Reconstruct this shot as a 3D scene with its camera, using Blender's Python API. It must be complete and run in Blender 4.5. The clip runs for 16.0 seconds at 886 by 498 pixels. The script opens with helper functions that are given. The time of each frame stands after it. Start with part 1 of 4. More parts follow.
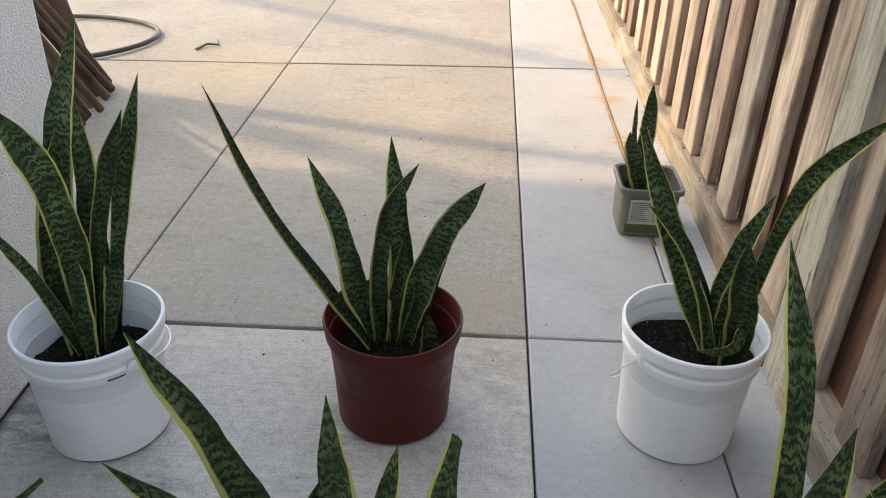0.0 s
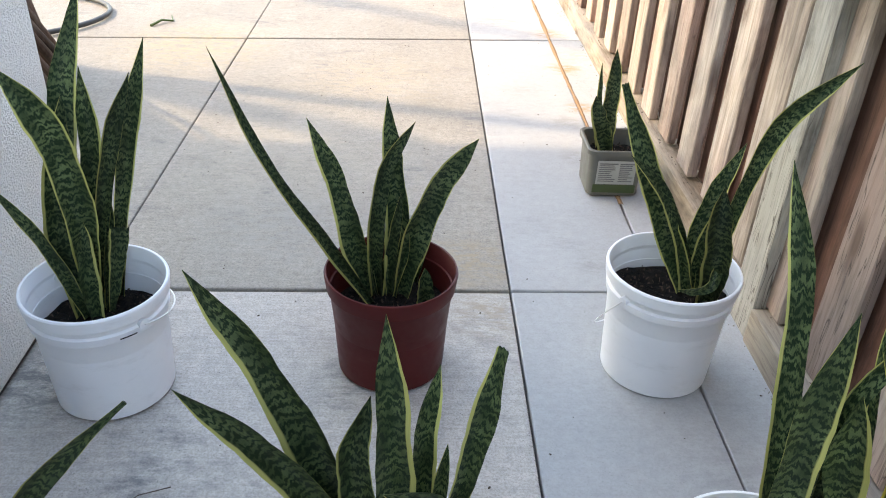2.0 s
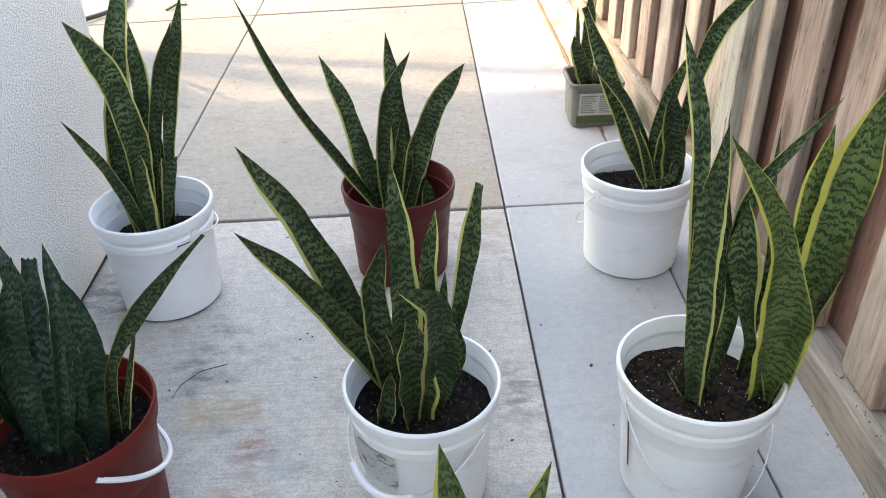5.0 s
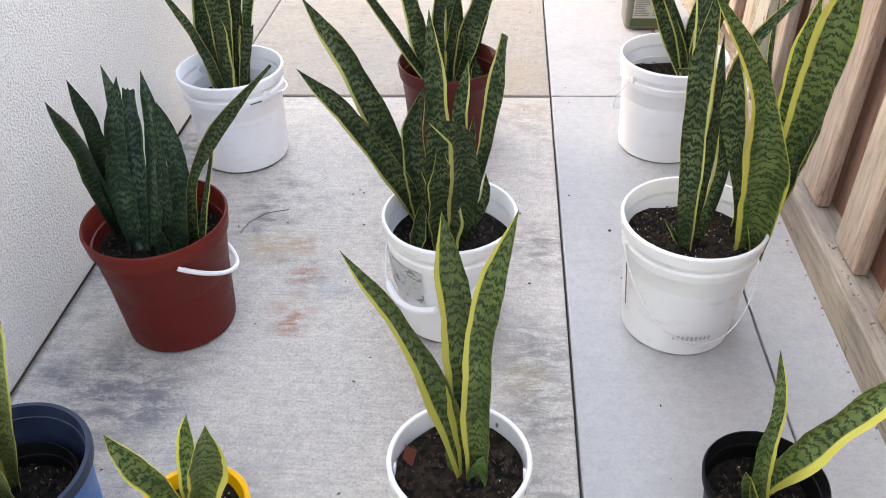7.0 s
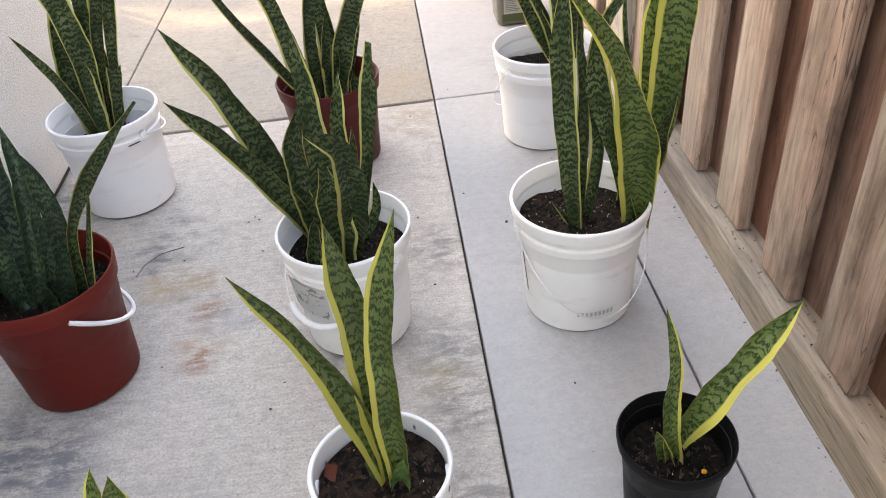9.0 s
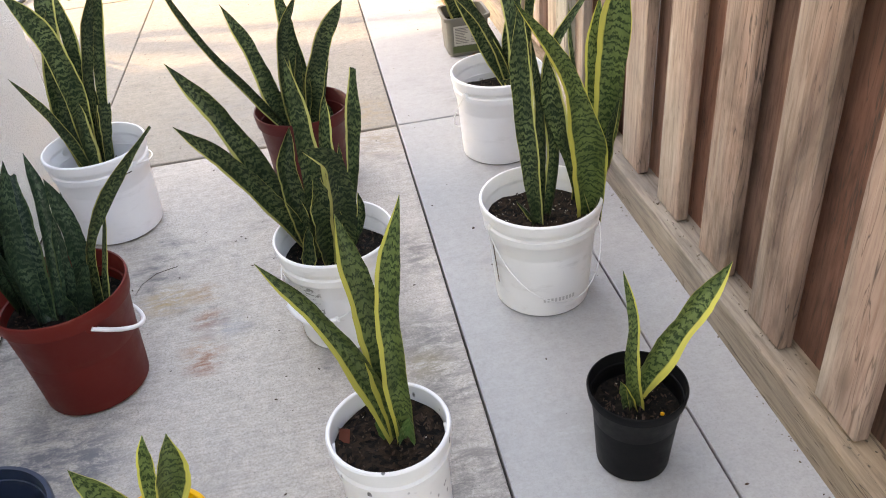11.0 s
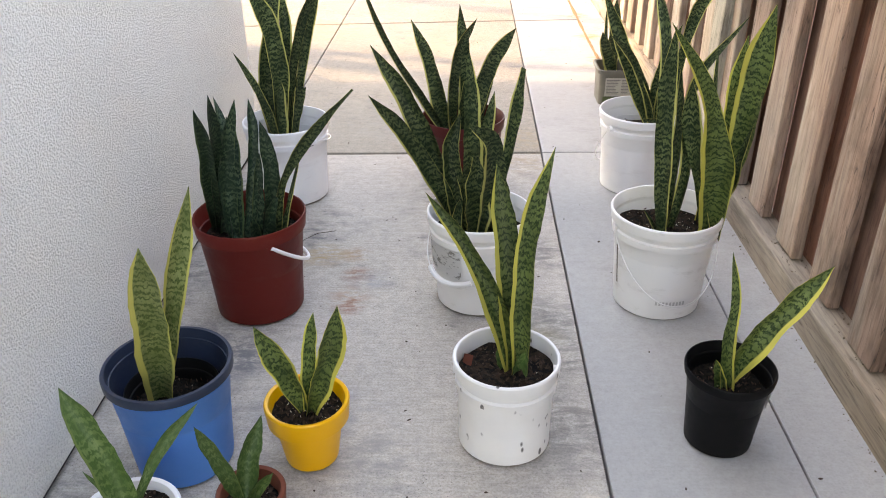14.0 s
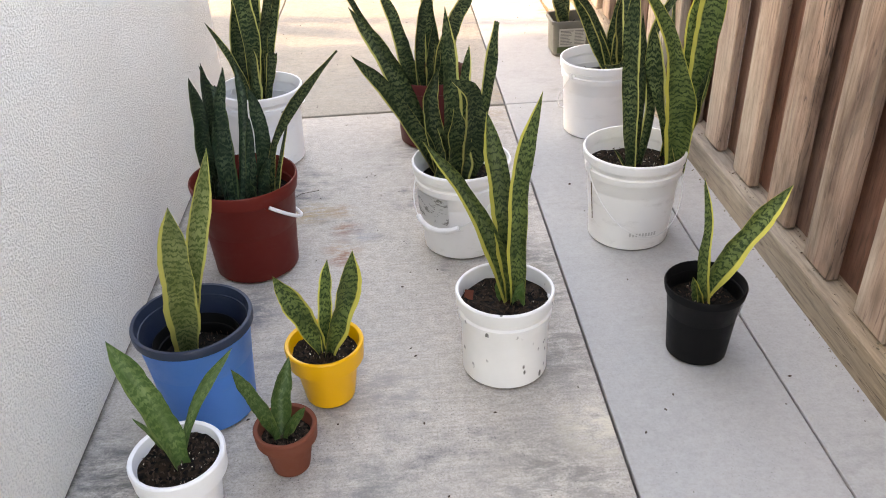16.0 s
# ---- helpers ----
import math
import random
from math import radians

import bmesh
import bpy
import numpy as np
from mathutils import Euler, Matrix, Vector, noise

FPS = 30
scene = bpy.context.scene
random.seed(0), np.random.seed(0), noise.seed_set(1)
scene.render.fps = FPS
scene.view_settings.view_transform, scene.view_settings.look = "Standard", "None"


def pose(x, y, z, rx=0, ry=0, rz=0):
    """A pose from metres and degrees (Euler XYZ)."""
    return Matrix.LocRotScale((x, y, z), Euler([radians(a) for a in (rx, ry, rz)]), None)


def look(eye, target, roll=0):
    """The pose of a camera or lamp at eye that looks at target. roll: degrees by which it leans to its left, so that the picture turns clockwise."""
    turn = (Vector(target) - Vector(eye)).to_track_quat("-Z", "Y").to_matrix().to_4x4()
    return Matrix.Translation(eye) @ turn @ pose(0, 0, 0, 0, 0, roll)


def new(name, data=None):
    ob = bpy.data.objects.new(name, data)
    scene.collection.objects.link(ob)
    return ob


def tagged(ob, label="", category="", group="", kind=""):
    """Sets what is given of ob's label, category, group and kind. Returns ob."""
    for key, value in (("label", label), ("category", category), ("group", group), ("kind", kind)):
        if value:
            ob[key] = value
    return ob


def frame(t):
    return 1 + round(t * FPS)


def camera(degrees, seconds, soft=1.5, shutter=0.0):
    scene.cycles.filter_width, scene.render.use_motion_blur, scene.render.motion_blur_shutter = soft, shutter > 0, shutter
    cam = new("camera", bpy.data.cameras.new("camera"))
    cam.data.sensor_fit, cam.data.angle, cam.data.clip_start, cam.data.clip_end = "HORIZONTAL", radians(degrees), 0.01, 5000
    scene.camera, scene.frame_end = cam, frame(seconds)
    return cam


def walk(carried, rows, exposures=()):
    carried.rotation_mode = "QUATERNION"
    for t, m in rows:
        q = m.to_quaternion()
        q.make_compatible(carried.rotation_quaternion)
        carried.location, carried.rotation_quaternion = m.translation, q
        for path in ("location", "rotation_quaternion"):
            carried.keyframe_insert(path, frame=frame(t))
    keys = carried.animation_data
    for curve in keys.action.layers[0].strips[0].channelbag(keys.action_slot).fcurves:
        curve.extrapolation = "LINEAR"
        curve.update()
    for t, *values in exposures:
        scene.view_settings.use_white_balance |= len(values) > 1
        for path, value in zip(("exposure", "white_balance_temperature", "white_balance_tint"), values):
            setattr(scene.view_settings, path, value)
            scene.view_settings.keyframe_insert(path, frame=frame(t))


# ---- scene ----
cam = camera(58.0, 16.0, 1.0)
PATH = [
    (0, (-0.031, 0.257, 1.016), (-0.106, 1.98, 0.002), 1.8),
    (0.5, (-0.029, 0.239, 1.001), (-0.121, 1.936, -0.053), 1.6),
    (1, (-0.045, 0.236, 0.987), (-0.136, 1.917, -0.093), 2.5),
    (1.5, (-0.078, 0.219, 0.988), (-0.11, 1.902, -0.091), 2.9),
    (2, (-0.123, 0.17, 1.008), (-0.05, 1.871, -0.04), 2.6),
    (2.5, (-0.163, 0.102, 1.012), (-0.027, 1.817, -0.008), 1.2),
    (3, (-0.159, 0.037, 1.014), (0.013, 1.75, -0.003), 0.5),
    (3.5, (-0.12, -0.026, 1.012), (0.031, 1.677, -0.025), 1.6),
    (3.7, (-0.11, -0.045, 1.002), (0.01, 1.656, -0.042), 1.5),
    (5.8, (-0.102, -0.2, 1.016), (-0.069, 1.449, -0.114), -2.3),
    (6, (-0.1, -0.224, 1.007), (-0.061, 1.412, -0.143), -2.2),
    (6.5, (-0.064, -0.293, 0.998), (-0.092, 1.311, -0.196), -1.0),
    (7, (-0.037, -0.364, 1.0), (-0.175, 1.218, -0.216), -1.5),
    (7.5, (-0.015, -0.414, 1.007), (-0.189, 1.179, -0.19), -3.8),
    (8, (0.02, -0.404, 1.016), (-0.065, 1.219, -0.15), -5.0),
    (8.5, (0.022, -0.378, 1.007), (0.009, 1.241, -0.167), -5.4),
    (9, (0.002, -0.375, 0.991), (0.062, 1.224, -0.208), -5.6),
    (9.2, (-0.015, -0.394, 1.011), (0.1, 1.211, -0.177), -5.7),
    (11.3, (-0.099, -0.576, 1.042), (0.115, 1.068, -0.077), -5.4),
    (11.5, (-0.122, -0.596, 1.04), (0.086, 1.06, -0.062), -4.6),
    (12, (-0.162, -0.645, 1.035), (-0.043, 1.045, -0.028), -3.3),
    (12.5, (-0.174, -0.697, 1.012), (-0.163, 1.005, -0.038), -2.0),
    (13, (-0.175, -0.745, 1.01), (-0.221, 0.963, -0.029), -1.5),
    (13.5, (-0.159, -0.79, 1.018), (-0.226, 0.94, 0.018), -1.6),
    (14, (-0.147, -0.83, 0.996), (-0.208, 0.919, 0.029), -0.5),
    (14.5, (-0.135, -0.875, 0.975), (-0.123, 0.889, 0.032), 0.8),
    (15, (-0.181, -0.901, 0.953), (-0.1, 0.782, -0.124), 0.6),
    (15.5, (-0.217, -0.921, 0.998), (-0.131, 0.734, -0.121), -1.4),
    (16, (-0.236, -0.941, 1.021), (-0.172, 0.761, -0.028), -2.4),
]
EXPOSURES = [(0.0, 2.61, 9672, 12), (0.5, 2.81, 9256, 12), (1.5, 3.04, 8632, 10), (2.5, 3.04, 8320, 10), (3.5, 3.14, 8216, 10), (6.0, 3.52, 9880, 15),
             (7.0, 3.67, 10296, 18), (9.0, 3.49, 11024, 19), (12.5, 3.39, 10712, 18), (14.0, 3.29, 10816, 18), (14.5, 3.36, 10920, 18), (15.0, 3.36, 11128, 18), (15.5, 3.46, 11232, 18), (16.0, 3.43, 11440, 19)]
walk(cam, [(t, look(eye, target, roll)) for t, eye, target, roll in PATH], EXPOSURES)

# ---- world and sun ----
SUN_TO = Vector((1.0, -0.16, -0.95)).normalized()      # the way the sunlight travels
sky_world = bpy.data.worlds.new("sky")
scene.world = sky_world
sky_world.use_nodes = True
sky = sky_world.node_tree.nodes.new("ShaderNodeTexSky")
sky.sky_type, sky.sun_disc = "NISHITA", False
sky.sun_elevation = math.asin(-SUN_TO.z)
sky.sun_rotation = math.atan2(-SUN_TO.x, -SUN_TO.y)
back = sky_world.node_tree.nodes["Background"]
back.inputs["Strength"].default_value = 0.15
sky_world.node_tree.links.new(sky.outputs["Color"], back.inputs["Color"])
sun = new("sun", bpy.data.lights.new("sun", "SUN"))
sun.data.energy, sun.data.angle, sun.data.color = 0.46, radians(1.2), (1.0, 0.86, 0.68)
sun.matrix_world = look((-4, 1, 5), Vector((-4, 1, 5)) + SUN_TO)


# ---- materials ----
class Mat:
    """A node material with a few short ways to add nodes."""

    def __init__(self, name, rough=0.6, metal=0.0, spec=0.5):
        self.m = bpy.data.materials.new(name)
        self.m.use_nodes = True
        self.t = self.m.node_tree
        self.b = self.t.nodes["Principled BSDF"]
        self.b.inputs["Roughness"].default_value = rough
        self.b.inputs["Metallic"].default_value = metal
        self.b.inputs["Specular IOR Level"].default_value = spec

    def put(self, where, value):
        if isinstance(value, bpy.types.NodeSocket):
            self.t.links.new(value, where)
        elif isinstance(value, tuple) and len(value) == 3 and where.type == "RGBA":
            where.default_value = (*value, 1)
        else:
            where.default_value = value

    def coord(self, scale=(1, 1, 1), kind="Object", turn=(0, 0, 0), shift=None):
        c = self.t.nodes.new("ShaderNodeTexCoord")
        p = self.t.nodes.new("ShaderNodeMapping")
        p.inputs["Scale"].default_value = scale
        p.inputs["Rotation"].default_value = turn
        self.t.links.new(c.outputs[kind], p.inputs["Vector"])
        if shift is not None:
            self.put(p.inputs["Location"], shift)
        return p.outputs["Vector"]

    def noise(self, scale, detail=4, rough=0.55, at=None, distort=0.0):
        n = self.t.nodes.new("ShaderNodeTexNoise")
        n.inputs["Scale"].default_value, n.inputs["Detail"].default_value = scale, detail
        n.inputs["Roughness"].default_value, n.inputs["Distortion"].default_value = rough, distort
        self.put(n.inputs["Vector"], at if at is not None else self.coord())
        return n.outputs["Fac"]

    def voronoi(self, scale, at=None, what="Distance", feature="F1"):
        n = self.t.nodes.new("ShaderNodeTexVoronoi")
        n.feature = feature
        n.inputs["Scale"].default_value = scale
        self.put(n.inputs["Vector"], at if at is not None else self.coord())
        return n.outputs[what]

    def ramp(self, fac, *stops):
        n = self.t.nodes.new("ShaderNodeValToRGB")
        e = n.color_ramp.elements
        while len(e) < len(stops):
            e.new(0.5)
        for el, (p, c) in zip(e, stops):
            el.position = p
            el.color = (*c, 1) if isinstance(c, tuple) else (c, c, c, 1)
        self.put(n.inputs["Fac"], fac)
        return n.outputs["Color"]

    def mix(self, fac, a, b, how="MIX"):
        n = self.t.nodes.new("ShaderNodeMix")
        n.data_type, n.blend_type = "RGBA", how
        self.put(n.inputs["Factor"], fac)
        self.put(n.inputs["A"], a)
        self.put(n.inputs["B"], b)
        return n.outputs["Result"]

    def math(self, op, a, b=0.0, c=0.0):
        n = self.t.nodes.new("ShaderNodeMath")
        n.operation = op
        for i, v in enumerate((a, b, c)):
            self.put(n.inputs[i], v)
        return n.outputs[0]

    def split(self, v):
        n = self.t.nodes.new("ShaderNodeSeparateXYZ")
        self.put(n.inputs[0], v)
        return n.outputs

    def random(self):
        return self.t.nodes.new("ShaderNodeObjectInfo").outputs["Random"]

    def bump(self, height, strength=0.3, far=0.002):
        n = self.t.nodes.new("ShaderNodeBump")
        n.inputs["Strength"].default_value, n.inputs["Distance"].default_value = strength, far
        self.put(n.inputs["Height"], height)
        old = self.b.inputs["Normal"]
        if old.is_linked:
            self.t.links.new(old.links[0].from_socket, n.inputs["Normal"])
        self.put(old, n.outputs["Normal"])

    def color(self, c):
        self.put(self.b.inputs["Base Color"], c)

    def rough(self, r):
        self.put(self.b.inputs["Roughness"], r)


def concrete(name, light, dark, broom=0.5, stain=0.5, spots=(), along=0.0):
    """Broomed patio concrete with dirt blotches, fine specks and dark stains."""
    m = Mat(name, 0.85, 0, 0.25)
    base = m.ramp(m.noise(1.6, 5, 0.6), (0.3, dark), (0.7, light))
    fine = m.ramp(m.noise(48, 6, 0.75), (0.34, 0.78), (0.62, 1.0))
    c = m.mix(1.0 if broom > 0.1 else 0.45, base, fine, "MULTIPLY")
    streak = m.noise(1, 4, 0.65, m.coord((9, 170, 9), turn=(0, 0, radians(along))))
    c = m.mix(broom, c, m.ramp(streak, (0.36, 0.58), (0.58, 1.01)), "MULTIPLY")
    blot = m.math("MULTIPLY", m.ramp(m.noise(3.1, 6, 0.65, distort=0.6), (0.52, 0.0), (0.68, 1.0)),
                  m.ramp(m.noise(26, 4, 0.7, m.coord((0.5, 1.4, 1))), (0.42, 0.0), (0.62, 1.0)))
    c = m.mix(m.math("MULTIPLY", blot, stain), c, (0.16, 0.16, 0.165))
    c = m.mix(1.0 if broom > 0.1 else 0.35, c, m.ramp(m.noise(210, 5, 0.8), (0.36, 0.66), (0.56, 1.0)), "MULTIPLY")
    pits = m.math("MULTIPLY", m.ramp(m.voronoi(130), (0.1, 1.0), (0.2, 0.0)), m.ramp(m.noise(5, 5, 0.75), (0.45, 0.0), (0.58, 0.85)))
    c = m.mix(m.math("MULTIPLY", pits, stain), c, (0.13, 0.125, 0.12))
    specks = m.ramp(m.voronoi(34), (0.03, 1.0), (0.07, 0.0))
    sparse = m.ramp(m.noise(9, 2), (0.55, 0.0), (0.66, 0.8))
    c = m.mix(m.math("MULTIPLY", specks, sparse), c, (0.1, 0.095, 0.09))
    for x, y, r, tone, most in spots:
        near = m.coord((1 / r, 1 / r, 0), shift=(-x / r, -y / r, 0))
        n = m.t.nodes.new("ShaderNodeVectorMath")
        n.operation = "LENGTH"
        m.put(n.inputs[0], near)
        f = m.math("MULTIPLY", m.ramp(n.outputs["Value"], (0.25, 1.0), (1.0, 0.0)),
                   m.ramp(m.noise(24, 8, 0.8, m.coord((0.6, 1.4, 1)), 0.4), (0.43, 0.0), (0.57, most)))
        c = m.mix(f, c, tone)
    m.color(c)
    m.bump(streak, 0.25 * broom + 0.05, 0.002)
    m.bump(m.noise(220, 3, 0.7), 0.12, 0.001)
    return m.m


def stucco():
    """Sand-float stucco: pale paint over coarse grains, with pits."""
    m = Mat("stucco_paint", 0.9, 0, 0.2)
    big = m.ramp(m.noise(2.2, 4), (0.3, (0.87, 0.84, 0.78)), (0.7, (0.91, 0.885, 0.83)))
    grain = m.noise(210, 3, 0.55)
    pits = m.noise(95, 4, 0.65)
    c = m.mix(1.0, big, m.ramp(grain, (0.34, 0.82), (0.46, 1.0)), "MULTIPLY")
    m.color(m.mix(1.0, c, m.ramp(pits, (0.28, 0.84), (0.38, 1.0)), "MULTIPLY"))
    m.bump(m.noise(40, 4, 0.6), 0.35, 0.008)
    m.bump(m.ramp(pits, (0.3, 0.0), (0.6, 1.0)), 0.35, 0.004)
    m.bump(m.ramp(grain, (0.38, 0.0), (0.62, 1.0)), 0.8, 0.0048)
    return m.m


def wood(name, light, dark, red, along="Z", gray=0.5):
    """Weathered sawn timber: long grain, knots, grey and reddish patches; differs from board to board."""
    m = Mat(name, 0.88, 0, 0.2)
    r = m.random()
    off = m.t.nodes.new("ShaderNodeCombineXYZ")
    for i in range(3):
        m.put(off.inputs[i], m.math("MULTIPLY", r, 31.0 + 17 * i))
    s = (15, 15, 1.1) if along == "Z" else (15, 1.1, 15)
    big = (2.6, 2.6, 0.5) if along == "Z" else (2.6, 0.5, 2.6)
    at = m.coord(s, shift=off.outputs[0])
    grain = m.noise(2.0, 7, 0.66, at, 1.9)
    fine = m.noise(7.0, 5, 0.7, at, 0.4)
    patch = m.noise(1.6, 4, 0.6, m.coord(big, shift=off.outputs[0]))
    c = m.ramp(grain, (0.26, dark), (0.46, tuple((2 * a + b) / 3 for a, b in zip(light, dark))), (0.68, light))
    c = m.mix(m.ramp(patch, (0.42, 0.0), (0.56, 0.95)), c, m.mix(0.65, c, red))
    smear = m.noise(3.0, 5, 0.65, m.coord((3, 3, 1.1) if along == "Z" else (3, 1.1, 3), shift=off.outputs[0]), 0.5)
    c = m.mix(1.0, c, m.ramp(smear, (0.34, 0.52), (0.5, 0.92), (0.66, 1.12)), "MULTIPLY")
    c = m.mix(m.math("MULTIPLY", m.ramp(m.noise(1.1, 3, 0.5, m.coord(big, shift=off.outputs[0])), (0.5, 0.0), (0.7, 1.0)), gray),
              c, (0.37, 0.345, 0.32))
    c = m.mix(1.0, c, m.ramp(fine, (0.34, 0.68), (0.54, 1.0)), "MULTIPLY")
    c = m.mix(1.0, c, m.ramp(r, (0.0, 0.66), (1.0, 1.15)), "MULTIPLY")
    knot_at = m.coord((7, 7, 2.2) if along == "Z" else (7, 2.2, 7), shift=off.outputs[0])
    knot = m.ramp(m.voronoi(1.0, knot_at), (0.05, 1.0), (0.15, 0.0))
    c = m.mix(m.math("MULTIPLY", knot, 0.8), c, (0.11, 0.07, 0.05))
    crack = m.ramp(m.noise(3.4, 2, 0.5, at, 0.2), (0.485, 0.0), (0.5, 1.0), (0.515, 0.0))
    c = m.mix(m.math("MULTIPLY", crack, m.ramp(patch, (0.46, 0.05), (0.6, 0.9))), c, (0.07, 0.055, 0.045))
    m.color(c)
    m.bump(grain, 0.22, 0.003)
    m.bump(fine, 0.2, 0.0015)
    return m.m


def plastic(name, c, rough=0.4, dirt=0.25, dirt_color=(0.22, 0.19, 0.15), spec=0.4):
    m = Mat(name, rough, 0, spec)
    cc = m.mix(1.0, c, m.ramp(m.noise(7, 4), (0.3, 0.92), (0.7, 1.0)), "MULTIPLY")
    scuff = m.math("MULTIPLY", m.ramp(m.noise(11, 6, 0.7, m.coord((1, 1, 2.4))), (0.56, 0.0), (0.75, 1.0)), dirt)
    cc = m.mix(scuff, cc, dirt_color)
    m.color(cc)
    m.rough(m.ramp(m.noise(22, 5, 0.7), (0.3, rough * 0.8), (0.75, min(1, rough * 1.35))))
    m.bump(m.noise(40, 3), 0.05, 0.002)
    return m.m


def soil_mat(name, dark, light):
    m = Mat(name, 0.95, 0, 0.2)
    v = m.voronoi(150, what="Color")
    c = m.ramp(v, (0.15, dark), (0.8, light))
    c = m.mix(1.0, c, m.ramp(m.noise(40, 5, 0.7), (0.35, 0.35), (0.65, 1.0)), "MULTIPLY")
    m.color(c)
    m.bump(m.noise(90, 6, 0.75), 1.0, 0.012)
    return m.m


def leaf_mat(name, deep, pale, rim, margin=0.8, fill=0.0):
    """Sword leaf: dark green with pale cross bands in zigzag and a yellow margin. UV x: across, -1 to 1 as 0 to 1; y: metres along."""
    m = Mat(name, 0.40, 0, 0.22)
    uv = m.coord(kind="UV")
    u, v, _ = m.split(uv)
    across = m.math("ABSOLUTE", m.math("MULTIPLY_ADD", u, 2.0, -1.0))
    r = m.random()
    off = m.t.nodes.new("ShaderNodeCombineXYZ")
    m.put(off.inputs[0], m.math("MULTIPLY", r, 9.0))
    m.put(off.inputs[1], m.math("MULTIPLY", r, 23.0))
    wig = m.noise(1.0, 4, 0.6, m.coord((3.2, 34, 1), "UV", shift=off.outputs[0]))
    jag = m.noise(1.0, 3, 0.6, m.coord((12, 130, 1), "UV", shift=off.outputs[0]))
    ph = m.math("ADD", m.math("MULTIPLY", v, 460.0), m.math("ADD", m.math("MULTIPLY", wig, 21.0), m.math("MULTIPLY", jag, 8.5)))
    band = m.math("MULTIPLY_ADD", m.math("SINE", ph), 0.5, 0.5)
    patch = m.ramp(m.noise(1.0, 3, 0.6, m.coord((1.2, 16, 1), "UV", shift=off.outputs[0])), (0.36, 0.2 + fill), (0.62, 1.0))
    fleck = m.noise(1.0, 5, 0.75, m.coord((26, 260, 1), "UV", shift=off.outputs[0]))
    f = m.math("MULTIPLY", m.ramp(m.math("MULTIPLY_ADD", fleck, 0.8, m.math("ADD", band, fill - 0.40)), (0.24, 0.0), (0.90, 1.0)), patch)
    c = m.mix(f, deep, pale)
    lines = m.noise(1.0, 2, 0.5, m.coord((60, 3, 1), "UV"))
    c = m.mix(1.0, c, m.ramp(lines, (0.35, 0.82), (0.65, 1.0)), "MULTIPLY")
    wander = m.noise(1.0, 3, 0.6, m.coord((1.6, 7, 1), "UV", shift=off.outputs[0]))
    fray = m.noise(1.0, 3, 0.7, m.coord((30, 22, 1), "UV", shift=off.outputs[0]))
    signed = m.math("MULTIPLY_ADD", u, 2.0, -1.0)
    lop = m.math("MULTIPLY", signed, m.math("MULTIPLY_ADD", m.math("FRACT", m.math("MULTIPLY", r, 7.3)), 0.40, -0.20))
    edge = m.math("ADD", m.math("ADD", across, lop), m.math("MULTIPLY_ADD", wander, 0.36, -0.18))
    edge = m.math("ADD", edge, m.math("MULTIPLY_ADD", fray, 0.12, -0.06))
    gold = m.mix(m.ramp(fray, (0.35, 0.0), (0.7, 0.5)), rim, m.mix(0.5, rim, pale))
    c = m.mix(m.ramp(edge, (margin, 0.0), (margin + 0.07, 1.0)), c, gold)
    c = m.mix(1.0, c, m.ramp(r, (0.0, 0.68), (1.0, 1.3)), "MULTIPLY")
    c = m.mix(m.ramp(m.noise(1, 4, 0.6, m.coord((6, 40, 1), "UV", shift=off.outputs[0])), (0.7, 0.0), (0.78, 0.5)), c, (0.3, 0.24, 0.12))
    m.color(c)
    m.rough(m.ramp(jag, (0.3, 0.34), (0.7, 0.52)))
    m.bump(lines, 0.12, 0.001)
    return m.m


M_SLAB = concrete("old_concrete", (0.62, 0.565, 0.50), (0.45, 0.415, 0.38), 0.30, 0.95, [
    (-0.51, 0.935, 0.075, (0.34, 0.23, 0.10), 0.75), (-0.43, 0.936, 0.05, (0.30, 0.18, 0.09), 0.7), (-0.411, 0.835, 0.05, (0.25, 0.10, 0.05), 0.85),
    (-0.382, 0.80, 0.07, (0.27, 0.28, 0.30), 0.7), (-0.42, 0.742, 0.065, (0.34, 0.19, 0.11), 0.6), (-0.417, 0.70, 0.05, (0.26, 0.10, 0.06), 0.8),
    (-0.69, 0.525, 0.16, (0.13, 0.135, 0.155), 0.85), (-0.60, 0.488, 0.09, (0.15, 0.155, 0.17), 0.8), (-0.79, 1.31, 0.18, (0.13, 0.13, 0.135), 0.8),
    (0.015, 0.583, 0.06, (0.33, 0.27, 0.15), 0.8), (0.045, 0.51, 0.10, (0.15, 0.145, 0.14), 0.8), (0.045, 0.652, 0.12, (0.16, 0.155, 0.15), 0.7),
    (0.04, 1.55, 0.12, (0.30, 0.24, 0.17), 0.7), (-0.02, -0.02, 0.16, (0.19, 0.18, 0.165), 0.8), (0.07, 0.08, 0.10, (0.62, 0.57, 0.45), 0.75),
    (0.06, 0.95, 0.14, (0.18, 0.17, 0.165), 0.8), (0.05, 0.30, 0.16, (0.18, 0.17, 0.16), 0.8), (-0.79, 0.02, 0.17, (0.12, 0.115, 0.11), 0.9),
    (-0.75, -0.30, 0.3, (0.15, 0.145, 0.14), 0.8), (-0.82, 0.85, 0.12, (0.15, 0.145, 0.14), 0.8), (-0.42, 0.30, 0.2, (0.28, 0.275, 0.27), 0.6),
    (-0.35, -0.02, 0.10, (0.17, 0.17, 0.17), 0.6), (-0.30, 0.20, 0.12, (0.24, 0.235, 0.23), 0.6), (-0.15, -0.25, 0.3, (0.28, 0.27, 0.26), 0.6)])
